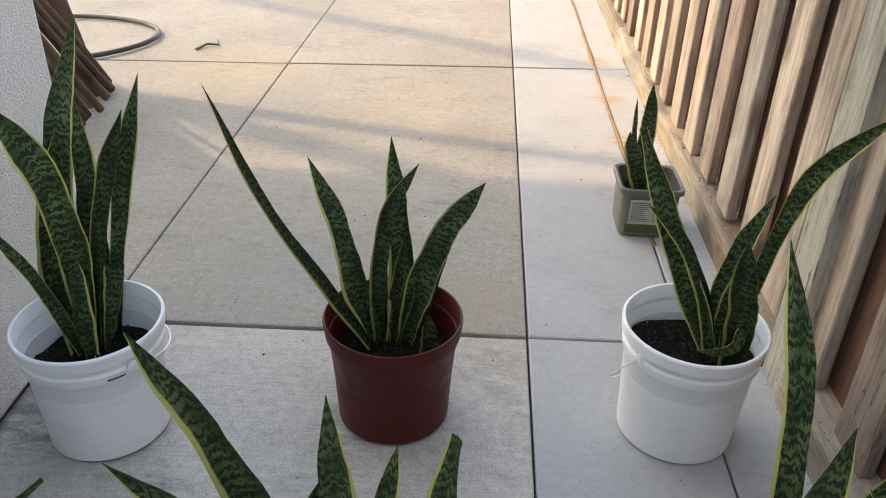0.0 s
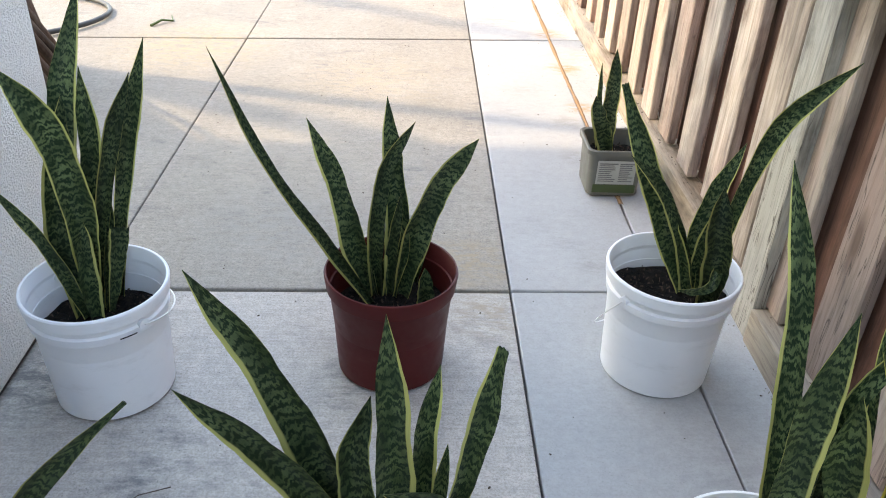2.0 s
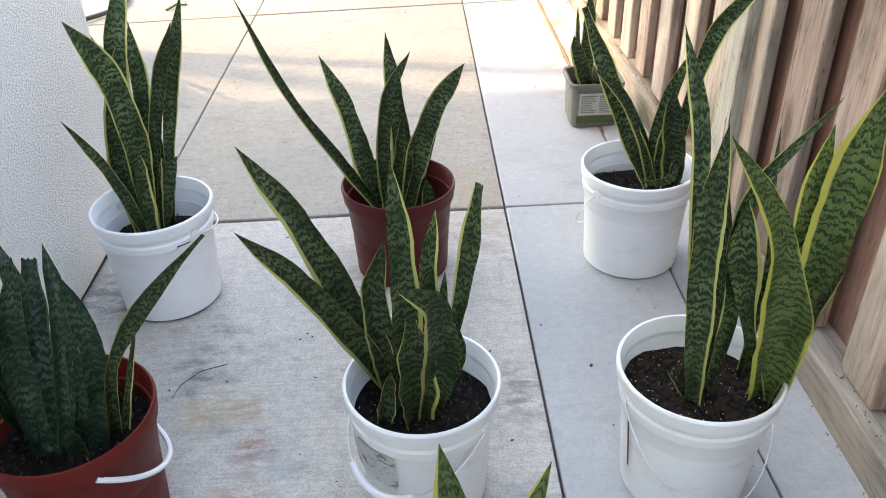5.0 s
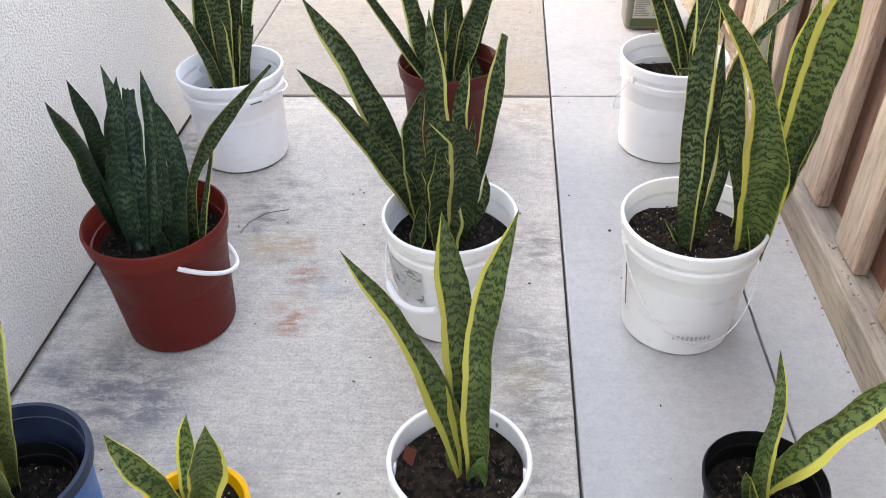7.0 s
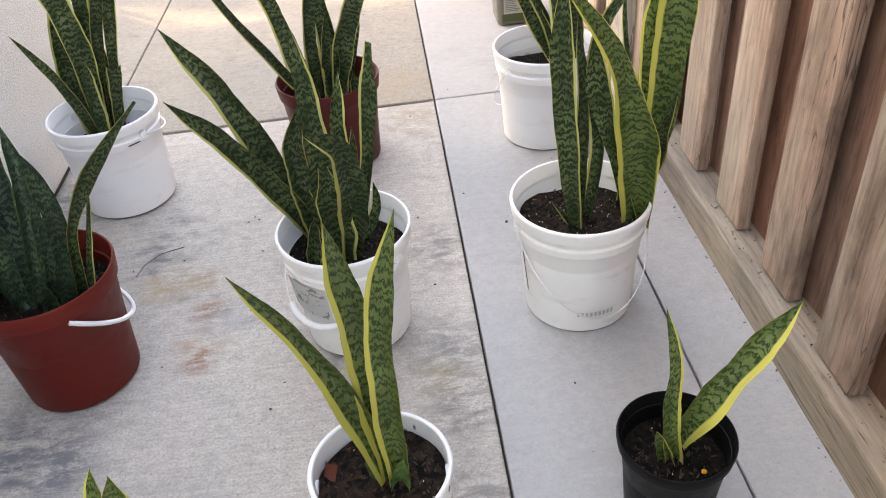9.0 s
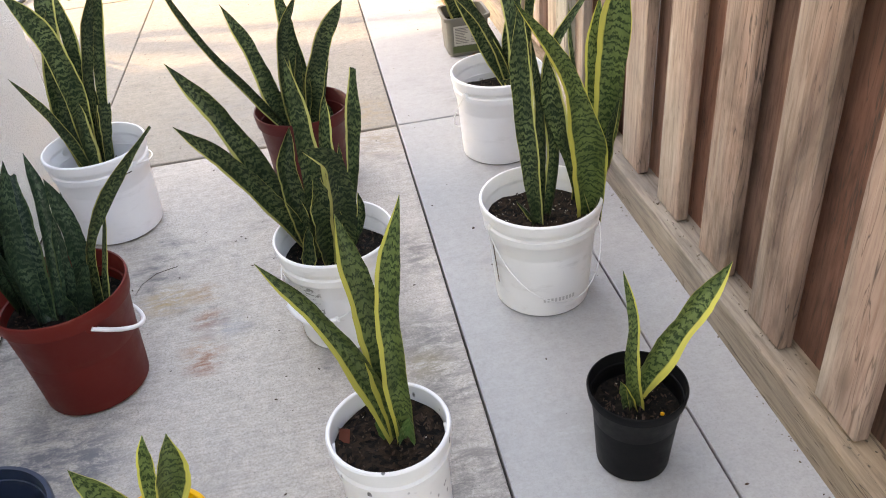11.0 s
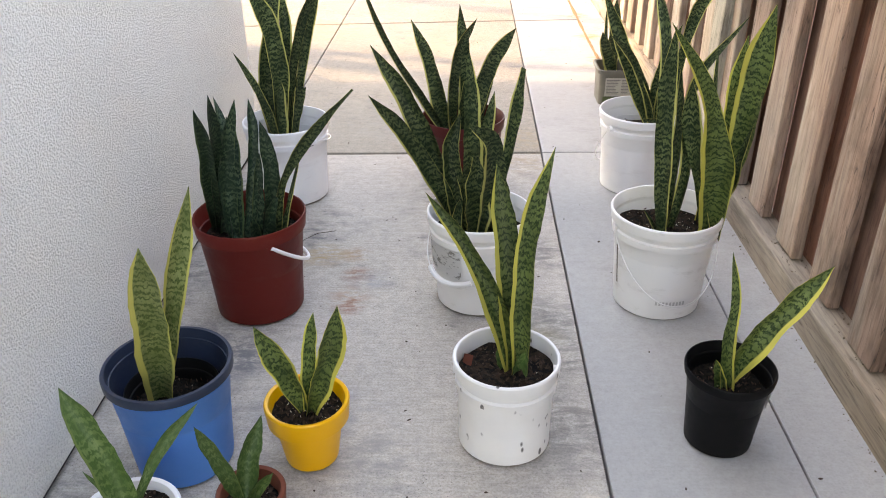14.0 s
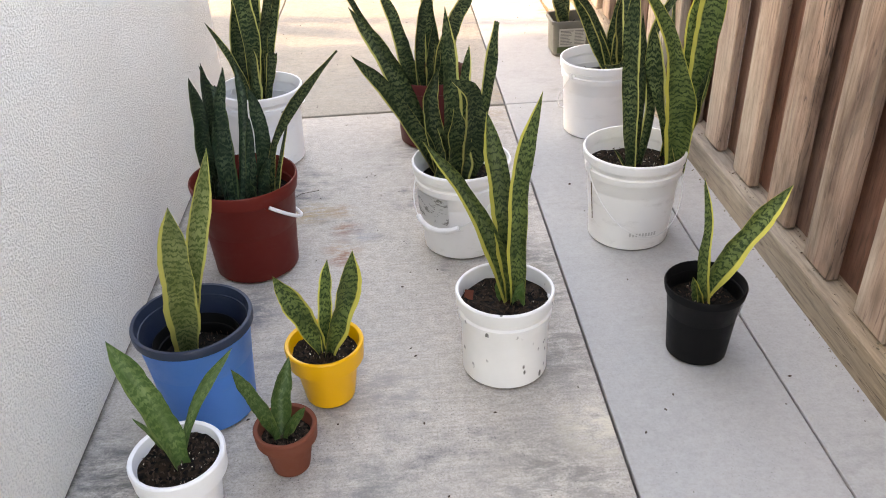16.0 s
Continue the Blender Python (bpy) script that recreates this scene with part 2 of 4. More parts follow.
M_SLAB_FAR = concrete("far_old_concrete", (0.41, 0.37, 0.32), (0.315, 0.285, 0.245), 0.26, 0.7, [
    (-0.07, 2.76, 0.13, (0.24, 0.21, 0.17), 0.7), (-0.5, 2.3, 0.5, (0.36, 0.32, 0.26), 0.5), (-0.3, 3.0, 0.35, (0.38, 0.31, 0.22), 0.6),
    (0.0, 1.75, 0.16, (0.33, 0.25, 0.16), 0.7), (-1.0, 3.3, 0.4, (0.40, 0.31, 0.18), 0.6), (-0.45, 1.9, 0.3, (0.28, 0.27, 0.25), 0.5)], 84.0)
M_STRIP = concrete("newer_concrete", (0.415, 0.412, 0.40), (0.355, 0.353, 0.345), 0.07, 0.3, [
    (0.36, 2.35, 0.07, (0.26, 0.25, 0.23), 0.7), (0.30, 1.75, 0.06, (0.24, 0.235, 0.22), 0.6), (0.25, 2.9, 0.10, (0.30, 0.29, 0.27), 0.6), (0.25, 0.35, 0.12, (0.30, 0.295, 0.285), 0.5),
    (0.44, 2.75, 0.07, (0.36, 0.19, 0.07), 0.8), (0.44, 3.15, 0.09, (0.38, 0.21, 0.08), 0.8), (0.44, 3.6, 0.10, (0.36, 0.20, 0.08), 0.7),
    (0.37, 2.62, 0.07, (0.27, 0.26, 0.24), 0.8), (0.50, 3.3, 0.12, (0.33, 0.31, 0.27), 0.8), (0.2, 3.75, 0.14, (0.27, 0.26, 0.25), 0.7)])
M_EARTH = concrete("packed_earth", (0.10, 0.085, 0.07), (0.05, 0.043, 0.036), 0.1, 0.4)
M_RUST = concrete("rusty_dirt", (0.33, 0.20, 0.10), (0.22, 0.13, 0.07), 0.05, 0.4)
M_STUCCO = stucco()
M_FENCE = wood("weathered_cedar", (0.56, 0.455, 0.365), (0.24, 0.165, 0.12), (0.43, 0.245, 0.18))
# Backing boards: redder cedar, with recess shade put into the darker tones.
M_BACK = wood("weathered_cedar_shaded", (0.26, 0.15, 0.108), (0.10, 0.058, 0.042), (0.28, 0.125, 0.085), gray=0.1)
M_BEAM = wood("weathered_beam", (0.44, 0.36, 0.27), (0.22, 0.165, 0.115), (0.36, 0.25, 0.16), along="Y", gray=0.5)
M_POST = wood("grey_post", (0.44, 0.42, 0.37), (0.24, 0.22, 0.185), (0.40, 0.36, 0.29), gray=0.8)
M_WHITE = plastic("white_plastic", (0.80, 0.80, 0.81), 0.42, 0.18)
M_SCUFF = plastic("scuffed_white_plastic", (0.80, 0.79, 0.775), 0.5, 0.35)
def spattered():
    m = Mat("paint_spattered_white_plastic", 0.5, 0, 0.4)
    c = m.ramp(m.noise(8, 4), (0.3, (0.70, 0.69, 0.68)), (0.7, (0.79, 0.785, 0.78)))
    v = m.ramp(m.voronoi(46, m.coord((1, 1, 0.5))), (0.14, 1.0), (0.2, 0.0))
    c = m.mix(m.math("MULTIPLY", v, m.ramp(m.noise(13, 3), (0.47, 0.0), (0.52, 0.9))), c, (0.05, 0.045, 0.045))
    m.color(c)
    return m.m


def torn_label():
    m = Mat("torn_label_remains", 0.8, 0, 0.3)
    f = m.ramp(m.noise(30, 6, 0.75, m.coord((1, 1, 2.0))), (0.53, 0.0), (0.57, 1.0))
    m.color(m.mix(f, (0.78, 0.77, 0.755), (0.33, 0.32, 0.30)))
    return m.m


M_SPATTER = spattered()
M_TORN = torn_label()
M_MAROON = plastic("maroon_plastic", (0.085, 0.012, 0.011), 0.45, 0.06, spec=0.2)
M_RED = plastic("brick_red_plastic", (0.13, 0.013, 0.009), 0.45, 0.06, spec=0.2)
M_BLACK = plastic("black_plastic", (0.005, 0.005, 0.0055), 0.45, 0.06, (0.03, 0.028, 0.026), spec=0.12)
M_BLUE = plastic("blue_plastic", (0.03, 0.20, 0.57), 0.42, 0.12)
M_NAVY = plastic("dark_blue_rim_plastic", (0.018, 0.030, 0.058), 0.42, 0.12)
M_YELLOW = plastic("yellow_glaze", (0.85, 0.41, 0.012), 0.35, 0.08)
M_CLAY = plastic("terracotta", (0.17, 0.042, 0.022), 0.8, 0.2, (0.25, 0.11, 0.07))
M_TUB = plastic("grey_tub_plastic", (0.125, 0.12, 0.10), 0.4, 0.35)
M_LABEL = plastic("tub_label_paper", (0.40, 0.39, 0.34), 0.6, 0.3)
M_FAINT = plastic("faint_print", (0.52, 0.51, 0.49), 0.6, 0.3)
M_PRINT = plastic("grey_print", (0.16, 0.155, 0.145), 0.6, 0.1)
M_GREENP = plastic("green_label_band", (0.06, 0.085, 0.03), 0.5, 0.3)
M_WIRE = Mat("galvanised_wire", 0.5, 0.6)
M_WIRE.color((0.72, 0.72, 0.71))
M_WIRE = M_WIRE.m
M_SOIL = soil_mat("dark_potting_soil", (0.003, 0.0026, 0.0022), (0.024, 0.017, 0.012))
M_SOIL_DRY = soil_mat("brown_potting_soil", (0.005, 0.0034, 0.0026), (0.055, 0.034, 0.022))
M_BARK = plastic("bark_chips", (0.06, 0.036, 0.024), 0.9, 0.4, (0.02, 0.014, 0.01))
M_CRUMB = plastic("dry_crumbs", (0.16, 0.125, 0.09), 0.9, 0.4, (0.05, 0.04, 0.03))
M_PERLITE = plastic("perlite", (0.7, 0.68, 0.62), 0.9, 0.1)
M_LEAF = leaf_mat("variegated_leaf", (0.009, 0.021, 0.008), (0.108, 0.145, 0.064), (0.48, 0.45, 0.15), 0.85, 0.06)
M_LEAF_B = leaf_mat("bright_variegated_leaf", (0.013, 0.033, 0.008), (0.135, 0.185, 0.062), (0.56, 0.50, 0.11), 0.78, 0.25)
M_LEAF_G = leaf_mat("green_leaf", (0.008, 0.023, 0.012), (0.062, 0.102, 0.060), (0.06, 0.09, 0.035), 0.97)
M_LEAF_S = leaf_mat("plain_green_leaf", (0.040, 0.085, 0.022), (0.10, 0.155, 0.055), (0.09, 0.13, 0.04), 0.96)
M_LEAF_P = leaf_mat("pale_variegated_leaf", (0.065, 0.105, 0.026), (0.25, 0.29, 0.12), (0.58, 0.53, 0.15), 0.74, 0.25)
M_STICK = wood("brown_stick_bark", (0.13, 0.09, 0.068), (0.05, 0.034, 0.025), (0.13, 0.075, 0.05), gray=0.25)
M_HOSE = plastic("dark_hose_rubber", (0.045, 0.05, 0.05), 0.5, 0.3)


# ---- building blocks ----
def mesh_of(bm, name, material, smooth=False):
    me = bpy.data.meshes.new(name)
    bm.to_mesh(me)
    bm.free()
    for mat in material if isinstance(material, (list, tuple)) else [material]:
        me.materials.append(mat)
    if smooth:
        me.shade_smooth()
        me.set_sharp_from_angle(angle=radians(34))
    return me


def part(name, bm, material, parent=None, label="", smooth=False):
    ob = new(name, mesh_of(bm, name, material, smooth))
    if parent is not None:
        ob.parent = parent
    return tagged(ob, label)


def box(bm, lo, hi, bevel=0.0, segments=1):
    """An axis-aligned block from lo to hi with worn edges."""
    size = [b - a for a, b in zip(lo, hi)]
    mid = [(a + b) / 2 for a, b in zip(lo, hi)]
    got = bmesh.ops.create_cube(bm, size=1, matrix=Matrix.LocRotScale(mid, None, size))
    if bevel:
        edges = list({e for v in got["verts"] for e in v.link_edges})
        bmesh.ops.bevel(bm, geom=edges, offset=bevel, segments=segments, affect="EDGES", profile=0.6)
    return bm


def lathe(bm, profile, steps=64, wobble=0.0, seed=0.0, caps=True):
    """Turns (radius, height) pairs round the z axis."""
    rings = []
    for r, z in profile:
        ring = []
        for i in range(steps):
            a = 2 * math.pi * i / steps
            k = 1 + wobble * math.sin(2 * a + seed)
            ring.append(bm.verts.new((r * k * math.cos(a), r * k * math.sin(a), z)))
        rings.append(ring)
    for one, two in zip(rings, rings[1:]):
        for i in range(steps):
            j = (i + 1) % steps
            bm.faces.new((one[i], one[j], two[j], two[i]))
    for ring, up in ((rings[0], False), (rings[-1], True)):
        if caps and max(v.co.xy.length for v in ring) > 0.004:
            bm.faces.new(ring if up else ring[::-1])
    return bm


def tube(bm, points, radius, sides=8, taper=1.0):
    """A round rod along a list of points."""
    pts = [Vector(p) for p in points]
    rings = []
    side = None
    for i, p in enumerate(pts):
        way = (pts[min(i + 1, len(pts) - 1)] - pts[max(i - 1, 0)]).normalized()
        if side is None:
            side = way.orthogonal().normalized()
        side = (side - way * side.dot(way)).normalized()
        up = way.cross(side)
        r = radius * (1 + (taper - 1) * i / (len(pts) - 1))
        rings.append([bm.verts.new(p + r * (math.cos(a) * side + math.sin(a) * up))
                      for a in (2 * math.pi * k / sides for k in range(sides))])
    for one, two in zip(rings, rings[1:]):
        for i in range(sides):
            j = (i + 1) % sides
            bm.faces.new((one[i], one[j], two[j], two[i]))
    bm.faces.new(rings[0][::-1])
    bm.faces.new(rings[-1])
    return bm


# ---- house wall, unseen roof and added shadow casters ----
WALL_X, WALL_END, FENCE_X = -0.834, 1.70, 0.564
house = tagged(new("house"), "cream stucco house wall beside the concrete walk", "house", kind="structure")
house.matrix_world = Matrix.Translation((WALL_X, 0.3, 0)) @ Matrix.Rotation(0.014, 4, "Z") @ Matrix.Translation((-WALL_X, -0.3, 0))
bm = bmesh.new()
box(bm, (-5.5, -6.0, 0.014), (WALL_X, WALL_END, 2.4), 0.014, 3)
part("wall", bm, M_STUCCO, house, "rough cream stucco wall")
bm = bmesh.new()
box(bm, (-5.48, -5.98, -0.03), (WALL_X - 0.012, WALL_END - 0.012, 0.012))
part("foundation", bm, M_EARTH, house, "dark foundation strip")
# Never in view; the far overhang is set by where its shade must end.
bm = bmesh.new()
box(bm, (-6.0, -6.5, 2.41), (WALL_X + 0.06, 2.84, 2.53), 0.01)
part("roof", bm, M_FENCE, house, "unseen flat roof whose edge shades the walk")
# Roof piece out of view, added to cast the diagonal wedge of shade.
bm = bmesh.new()
prism = [(-6.0, 2.842), (-3.45, 2.842), (-3.90, 3.30), (-6.0, 3.30)]
low, high = ([bm.verts.new((x, y, z)) for x, y in prism] for z in (2.41, 2.53))
bm.faces.new(low[::-1])
bm.faces.new(high)
for k in range(4):
    bm.faces.new((low[k], low[(k + 1) % 4], high[(k + 1) % 4], high[k]))
part("porch_roof", bm, M_FENCE, house, "unseen roof piece added to cast a shade wedge")
# Unseen added beams cast the slanting shadow bands; posts only prop them.
for ends in (((-2.75, 2.845), (-4.6, 3.72)), ((-1.90, 3.82), (-5.2, 5.57))):
    bm = bmesh.new()
    a, b = (Vector((*p, 2.50)) for p in ends)
    box(bm, (0, -0.055, -0.06), ((b - a).length, 0.055, 0.06), 0.006)
    beam = part("porch_beam", bm, M_BEAM, house, "unseen slanting beam added to cast a shadow band")
    beam.matrix_local = Matrix.Translation(a) @ (b - a).to_track_quat("X", "Z").to_matrix().to_4x4()
    bm = bmesh.new()
    box(bm, (b.x - 0.045, b.y - 0.045, -0.02), (b.x + 0.045, b.y + 0.045, 2.435), 0.005)
    part("porch_post", bm, M_POST, house, "unseen grey post added to prop a shadow beam")

# ---- things on the ground ----
POTTED = "potted snake plants"


def ring_profile(h, rt, rb, wall, lip):
    """Outside up and inside down of an open vessel; lip: (radius added, height below the top) pairs of the collar."""
    out = [(0.0, 0.004), (rb - 0.012, 0.004), (rb - 0.004, 0.0), (rb, 0.003)]
    slope = (rt - rb) / h
    first_r, first_z = lip[0][0], h - lip[0][1]
    for z in (0.008, first_z - 0.004):
        out.append((rb + slope * z + first_r * min(1.0, z / first_z), z))
    for dr, dz in lip:
        z = h - dz
        out.append((rb + slope * z + dr, z))
    out += [(rt - wall * 0.5, h), (rt - wall, h - 0.002), (rb - wall, 0.012), (0.0, 0.012)]
    return out


PAIL_LIP = [(-0.004, 0.062), (-0.004, 0.056), (0.001, 0.054), (0.0015, 0.040), (-0.003, 0.037), (-0.003, 0.026),
            (0.0035, 0.023), (0.004, 0.003), (0.002, 0.0)]
TUB_LIP = [(-0.006, 0.036), (0.002, 0.032), (0.003, 0.004), (0.001, 0.0)]
NURSERY_LIP = [(-0.005, 0.021), (-0.004, 0.019), (0.001, 0.017), (0.0015, 0.003), (0.0, 0.0)]
SMALL_CLAY_LIP = [(-0.0035, 0.028), (0.0045, 0.025), (0.0015, 0.003), (-0.001, 0.0)]
CLAY_LIP = [(-0.005, 0.041), (0.0055, 0.037), (0.0015, 0.003), (-0.001, 0.0)]


def soil_disc(thing, r, z, material, seed, bits=150, perlite=8):
    """Uneven soil with crumbs of bark and perlite lying on it."""
    rnd = random.Random(seed)
    bm = bmesh.new()
    rings, steps = 9, 36
    grid = [[bm.verts.new((0, 0, z))]]
    for i in range(1, rings + 1):
        row = []
        for k in range(steps):
            a, q = 2 * math.pi * k / steps, r * i / rings
            x, y = q * math.cos(a), q * math.sin(a)
            row.append(bm.verts.new((x, y, z + 0.010 * noise.noise((x * 22 + seed, y * 22, 1)) + 0.004 * noise.noise((x * 90, y * 90, seed)))))
        grid.append(row)
    for k in range(steps):
        bm.faces.new((grid[0][0], grid[1][k], grid[1][(k + 1) % steps]))
    for one, two in zip(grid[1:], grid[2:]):
        for k in range(steps):
            j = (k + 1) % steps
            bm.faces.new((one[k], two[k], two[j], one[j]))
    soil = part("soil", bm, material, thing, "loose dark potting soil", True)
    for name, mat, count, small, big in (("bark_chip", M_BARK, bits, 0.0015, 0.0055), ("perlite", M_PERLITE, perlite, 0.0012, 0.0024)):
        if not count:
            continue
        bm = bmesh.new()
        for _ in range(count):
            a, q = rnd.uniform(0, 6.28), (r - 0.008) * math.sqrt(rnd.random())
            s = rnd.uniform(small, big)
            m = Matrix.LocRotScale((q * math.cos(a), q * math.sin(a), z + 0.004), Euler([rnd.uniform(0, 3) for _ in range(3)]),
                                   (s, s * rnd.uniform(0.2, 0.5), s * rnd.uniform(0.12, 0.35)))
            bmesh.ops.create_icosphere(bm, subdivisions=1, radius=1, matrix=m)
        tagged(part(name, bm, mat, soil), kind="stuff")


def leaf(thing, base, low, high, tip, widths, face, material):
    """A sword leaf from its base on the soil over two bends to its tip; widths at these four (last one 0: pointed, else a blunt end);
    face: the way its channelled side looks, degrees from +x."""
    rows, cols = 22, 8
    knots = [Vector(p) for p in (base, low, high, tip)]
    far = [0.0]
    for a, b in zip(knots, knots[1:]):
        far.append(far[-1] + (b - a).length)
    length = far[-1]
    marks = [d / length for d in far]
    own = random.Random(round(1000 * (base[0] + 3 * base[1] + 7 * tip[0] + 11 * tip[1])))
    turn, ripple, start, lift = own.uniform(-32, 32), own.uniform(7, 13), own.uniform(0, 6.28), own.uniform(0.03, 0.085)
    face += own.uniform(-16, 16)
    tilt, fold, blunt = own.uniform(-0.5, 0.5), own.uniform(0.25, 0.6), widths[3] > 0.004
    ends = [knots[0] * 2 - knots[1]] + knots + [knots[3] * 2 - knots[2]]

    def centre(s):
        k = 0 if s <= marks[1] else 1 if s <= marks[2] else 2
        q = (s - marks[k]) / (marks[k + 1] - marks[k])
        p0, p1, p2, p3 = ends[k:k + 4]
        return 0.5 * (2 * p1 + (p2 - p0) * q + (2 * p0 - 5 * p1 + 4 * p2 - p3) * q * q + (3 * p1 - p0 - 3 * p2 + p3) * q ** 3)

    def half(s):
        k = 0 if s <= marks[1] else 1 if s <= marks[2] else 2
        q = (s - marks[k]) / (marks[k + 1] - marks[k])
        if k == 2 and not blunt:
            return 0.5 * widths[2] * max(0.02, (1 - q ** 1.7) * (1 + 0.25 * q * (1 - q)))
        e = q * q * (3 - 2 * q)
        return 0.5 * (widths[k] * (1 - e) + widths[k + 1] * e)

    bm = bmesh.new()
    uv = bm.loops.layers.uv.new("UVMap")
    spot = {}
    sheets = [[], []]
    for i in range(rows + 1):
        s = 1 - (1 - i / rows) ** 1.25
        p = centre(s)
        way = (centre(min(s + 0.02, 1)) - centre(max(s - 0.02, 0))).normalized()
        ang = radians(face + turn * (s - 0.4))
        n = Vector((math.cos(ang), math.sin(ang), 0.25))
        n = (n - way * n.dot(way)).normalized()
        side = way.cross(n)
        w = half(s)
        wave = lift * w * 2 * math.sin(ripple * s + start)
        deep = fold + 0.7 * (1 - s) ** 2.2
        for k, sheet in enumerate(sheets):
            row = []
            for j in range(cols + 1):
                u = 2 * j / cols - 1
                thick = (0.0028 if k else 0.0) * (1 - u ** 4) * min(1, 0.25 + 2 * (1 - s))
                ww = w * (1 + 0.05 * math.sin(23 * s + start + (2.1 if u > 0 else 0)) + 0.025 * math.sin(61 * s + 2 * start + u))
                v = p + side * (u * ww) + n * (deep * w * u * u + wave * u * min(1, 2 * s) + 0.4 * wave * math.sin(5 * s) - thick)
                if blunt and i == rows:
                    v = v + way * (0.4 * w * (tilt * u + 0.5 * math.sin(9 * u + start)))
                v = bm.verts.new(v)
                spot[v] = (j / cols, s * length)
                row.append(v)
            sheet.append(row)
    for k, sheet in enumerate(sheets):
        for one, two in zip(sheet, sheet[1:]):
            for j in range(cols):
                f = (one[j], one[j + 1], two[j + 1], two[j])
                bm.faces.new(f[::-1] if k == 0 else f)
    for j in (0, cols):
        for a0, a1, b0, b1 in zip(sheets[0], sheets[0][1:], sheets[1], sheets[1][1:]):
            f = (a0[j], a1[j], b1[j], b0[j])
            bm.faces.new(f if j == 0 else f[::-1])
    for j in range(cols):
        bm.faces.new((sheets[0][-1][j], sheets[0][-1][j + 1], sheets[1][-1][j + 1], sheets[1][-1][j]))
    for face_ in bm.faces:
        for loop in face_.loops:
            loop[uv].uv = spot[loop.vert]
    bmesh.ops.recalc_face_normals(bm, faces=bm.faces[:])
    return part("leaf", bm, material, thing, smooth=True)


def pot_thing(name, label, x, y, turn=0.0, category="potted plant"):
    thing = tagged(new(name), label, category, POTTED)
    thing.matrix_world = pose(x, y, 0.004, 0, 0, turn)
    return thing


def vessel(thing, name, h, rt, rb, material, lip, wall=0.003, label="", wobble=0.004):
    bm = bmesh.new()
    lathe(bm, ring_profile(h, rt, rb, wall, lip), 72, wobble, h * 50)
    bmesh.ops.recalc_face_normals(bm, faces=bm.faces[:])
    ob = part(name, bm, material, thing, label, True)
    return ob


def bail(pot, r, z, az, drop, wire=0.0015, material=None, grip=False, out_by=0.008):
    """A pail's handle hanging down on the side az, from two ears."""
    a = radians(az)
    out = Vector((math.cos(a), math.sin(a), 0))
    side = Vector((-math.sin(a), math.cos(a), 0))
    bm = bmesh.new()
    pts = []
    for i in range(25):
        q = math.pi * i / 24
        c, s = math.cos(q), math.sin(q)
        # the wire hugs the pail as it hangs
        around = out * (r * 1.0 * s + out_by * s) + side * (r * 1.045 * c)
        pts.append(around + Vector((0, 0, z - drop * s)))
    tube(bm, pts, wire, 8)
    ob = part("handle", bm, material or M_WIRE, pot, "thin bail handle hanging down", True)
    if grip:
        bm = bmesh.new()
        tube(bm, pts[8:17], 0.006, 10)
        part("grip", bm, M_WHITE, pot, "white plastic grip", True)
    for k in (-1, 1):
        bm = bmesh.new()
        p = side * (k * r * 1.0) + Vector((0, 0, z))
        bmesh.ops.create_cone(bm, cap_ends=True, segments=16, radius1=0.010, radius2=0.008, depth=0.010,
                              matrix=Matrix.Translation(p) @ side.to_track_quat("Z", "Y").to_matrix().to_4x4())
        part("ear", bm, pot.data.materials[0], pot)
    return ob


# pails and pots, from the far row to the near one
def pail(name, label, x, y, h, rt, rb, mat, soil_z, seed, soil=None, lip=PAIL_LIP, perlite=8):
    wall = 0.007 if name == "flower_pot" else 0.003
    thing = pot_thing("potted_snake_plant", label, x, y)
    pot = vessel(thing, name, h, rt, rb, mat, lip, wall)
    soil_disc(thing, rb + (rt - rb) * soil_z / h - 0.004, soil_z, soil or M_SOIL, seed, perlite=perlite)
    return thing, pot


wl, wl_pot = pail("bucket", "variegated snake plant in a white plastic bucket by the wall", -0.662, 1.305, 0.226, 0.118, 0.102, M_WHITE, 0.138, 1)
rm, rm_pot = pail("bucket", "variegated snake plant in a dark maroon bucket", -0.163, 1.388, 0.210, 0.120, 0.101, M_MAROON, 0.122, 2, lip=TUB_LIP)
wr, wr_pot = pail("bucket", "variegated snake plant in a white bucket by the fence", 0.352, 1.386, 0.231, 0.119, 0.102, M_WHITE, 0.163, 3)
wc, wc_pot = pail("bucket", "large variegated snake plant in a scratched white bucket", -0.121, 0.750, 0.220, 0.113, 0.094, M_SCUFF, 0.163, 4)
wy, wy_pot = pail("bucket", "tall variegated snake plant in a stained white bucket", 0.285, 0.742, 0.230, 0.117, 0.095, M_SCUFF, 0.177, 5, M_SOIL_DRY, perlite=110)
rl, rl_pot = pail("bucket", "dense dark green snake plant in a brick-red bucket", -0.618, 0.704, 0.230, 0.119, 0.096, M_RED, 0.173, 6, lip=TUB_LIP)
s, s_pot = pail("bucket", "young snake plant in a small paint-spattered white pail", -0.079, 0.273, 0.177, 0.088, 0.081, M_SPATTER, 0.146, 7, M_SOIL_DRY)
bk, bk_pot = pail("nursery_pot", "two-leaved snake plant in a black nursery pot", 0.302, 0.276, 0.159, 0.075, 0.057, M_BLACK, 0.115, 8, lip=NURSERY_LIP)
bl, bl_pot = pail("nursery_pot", "snake plant in a large blue nursery pot", -0.636, 0.209, 0.200, 0.103, 0.081, M_BLUE, 0.118, 9, lip=NURSERY_LIP)
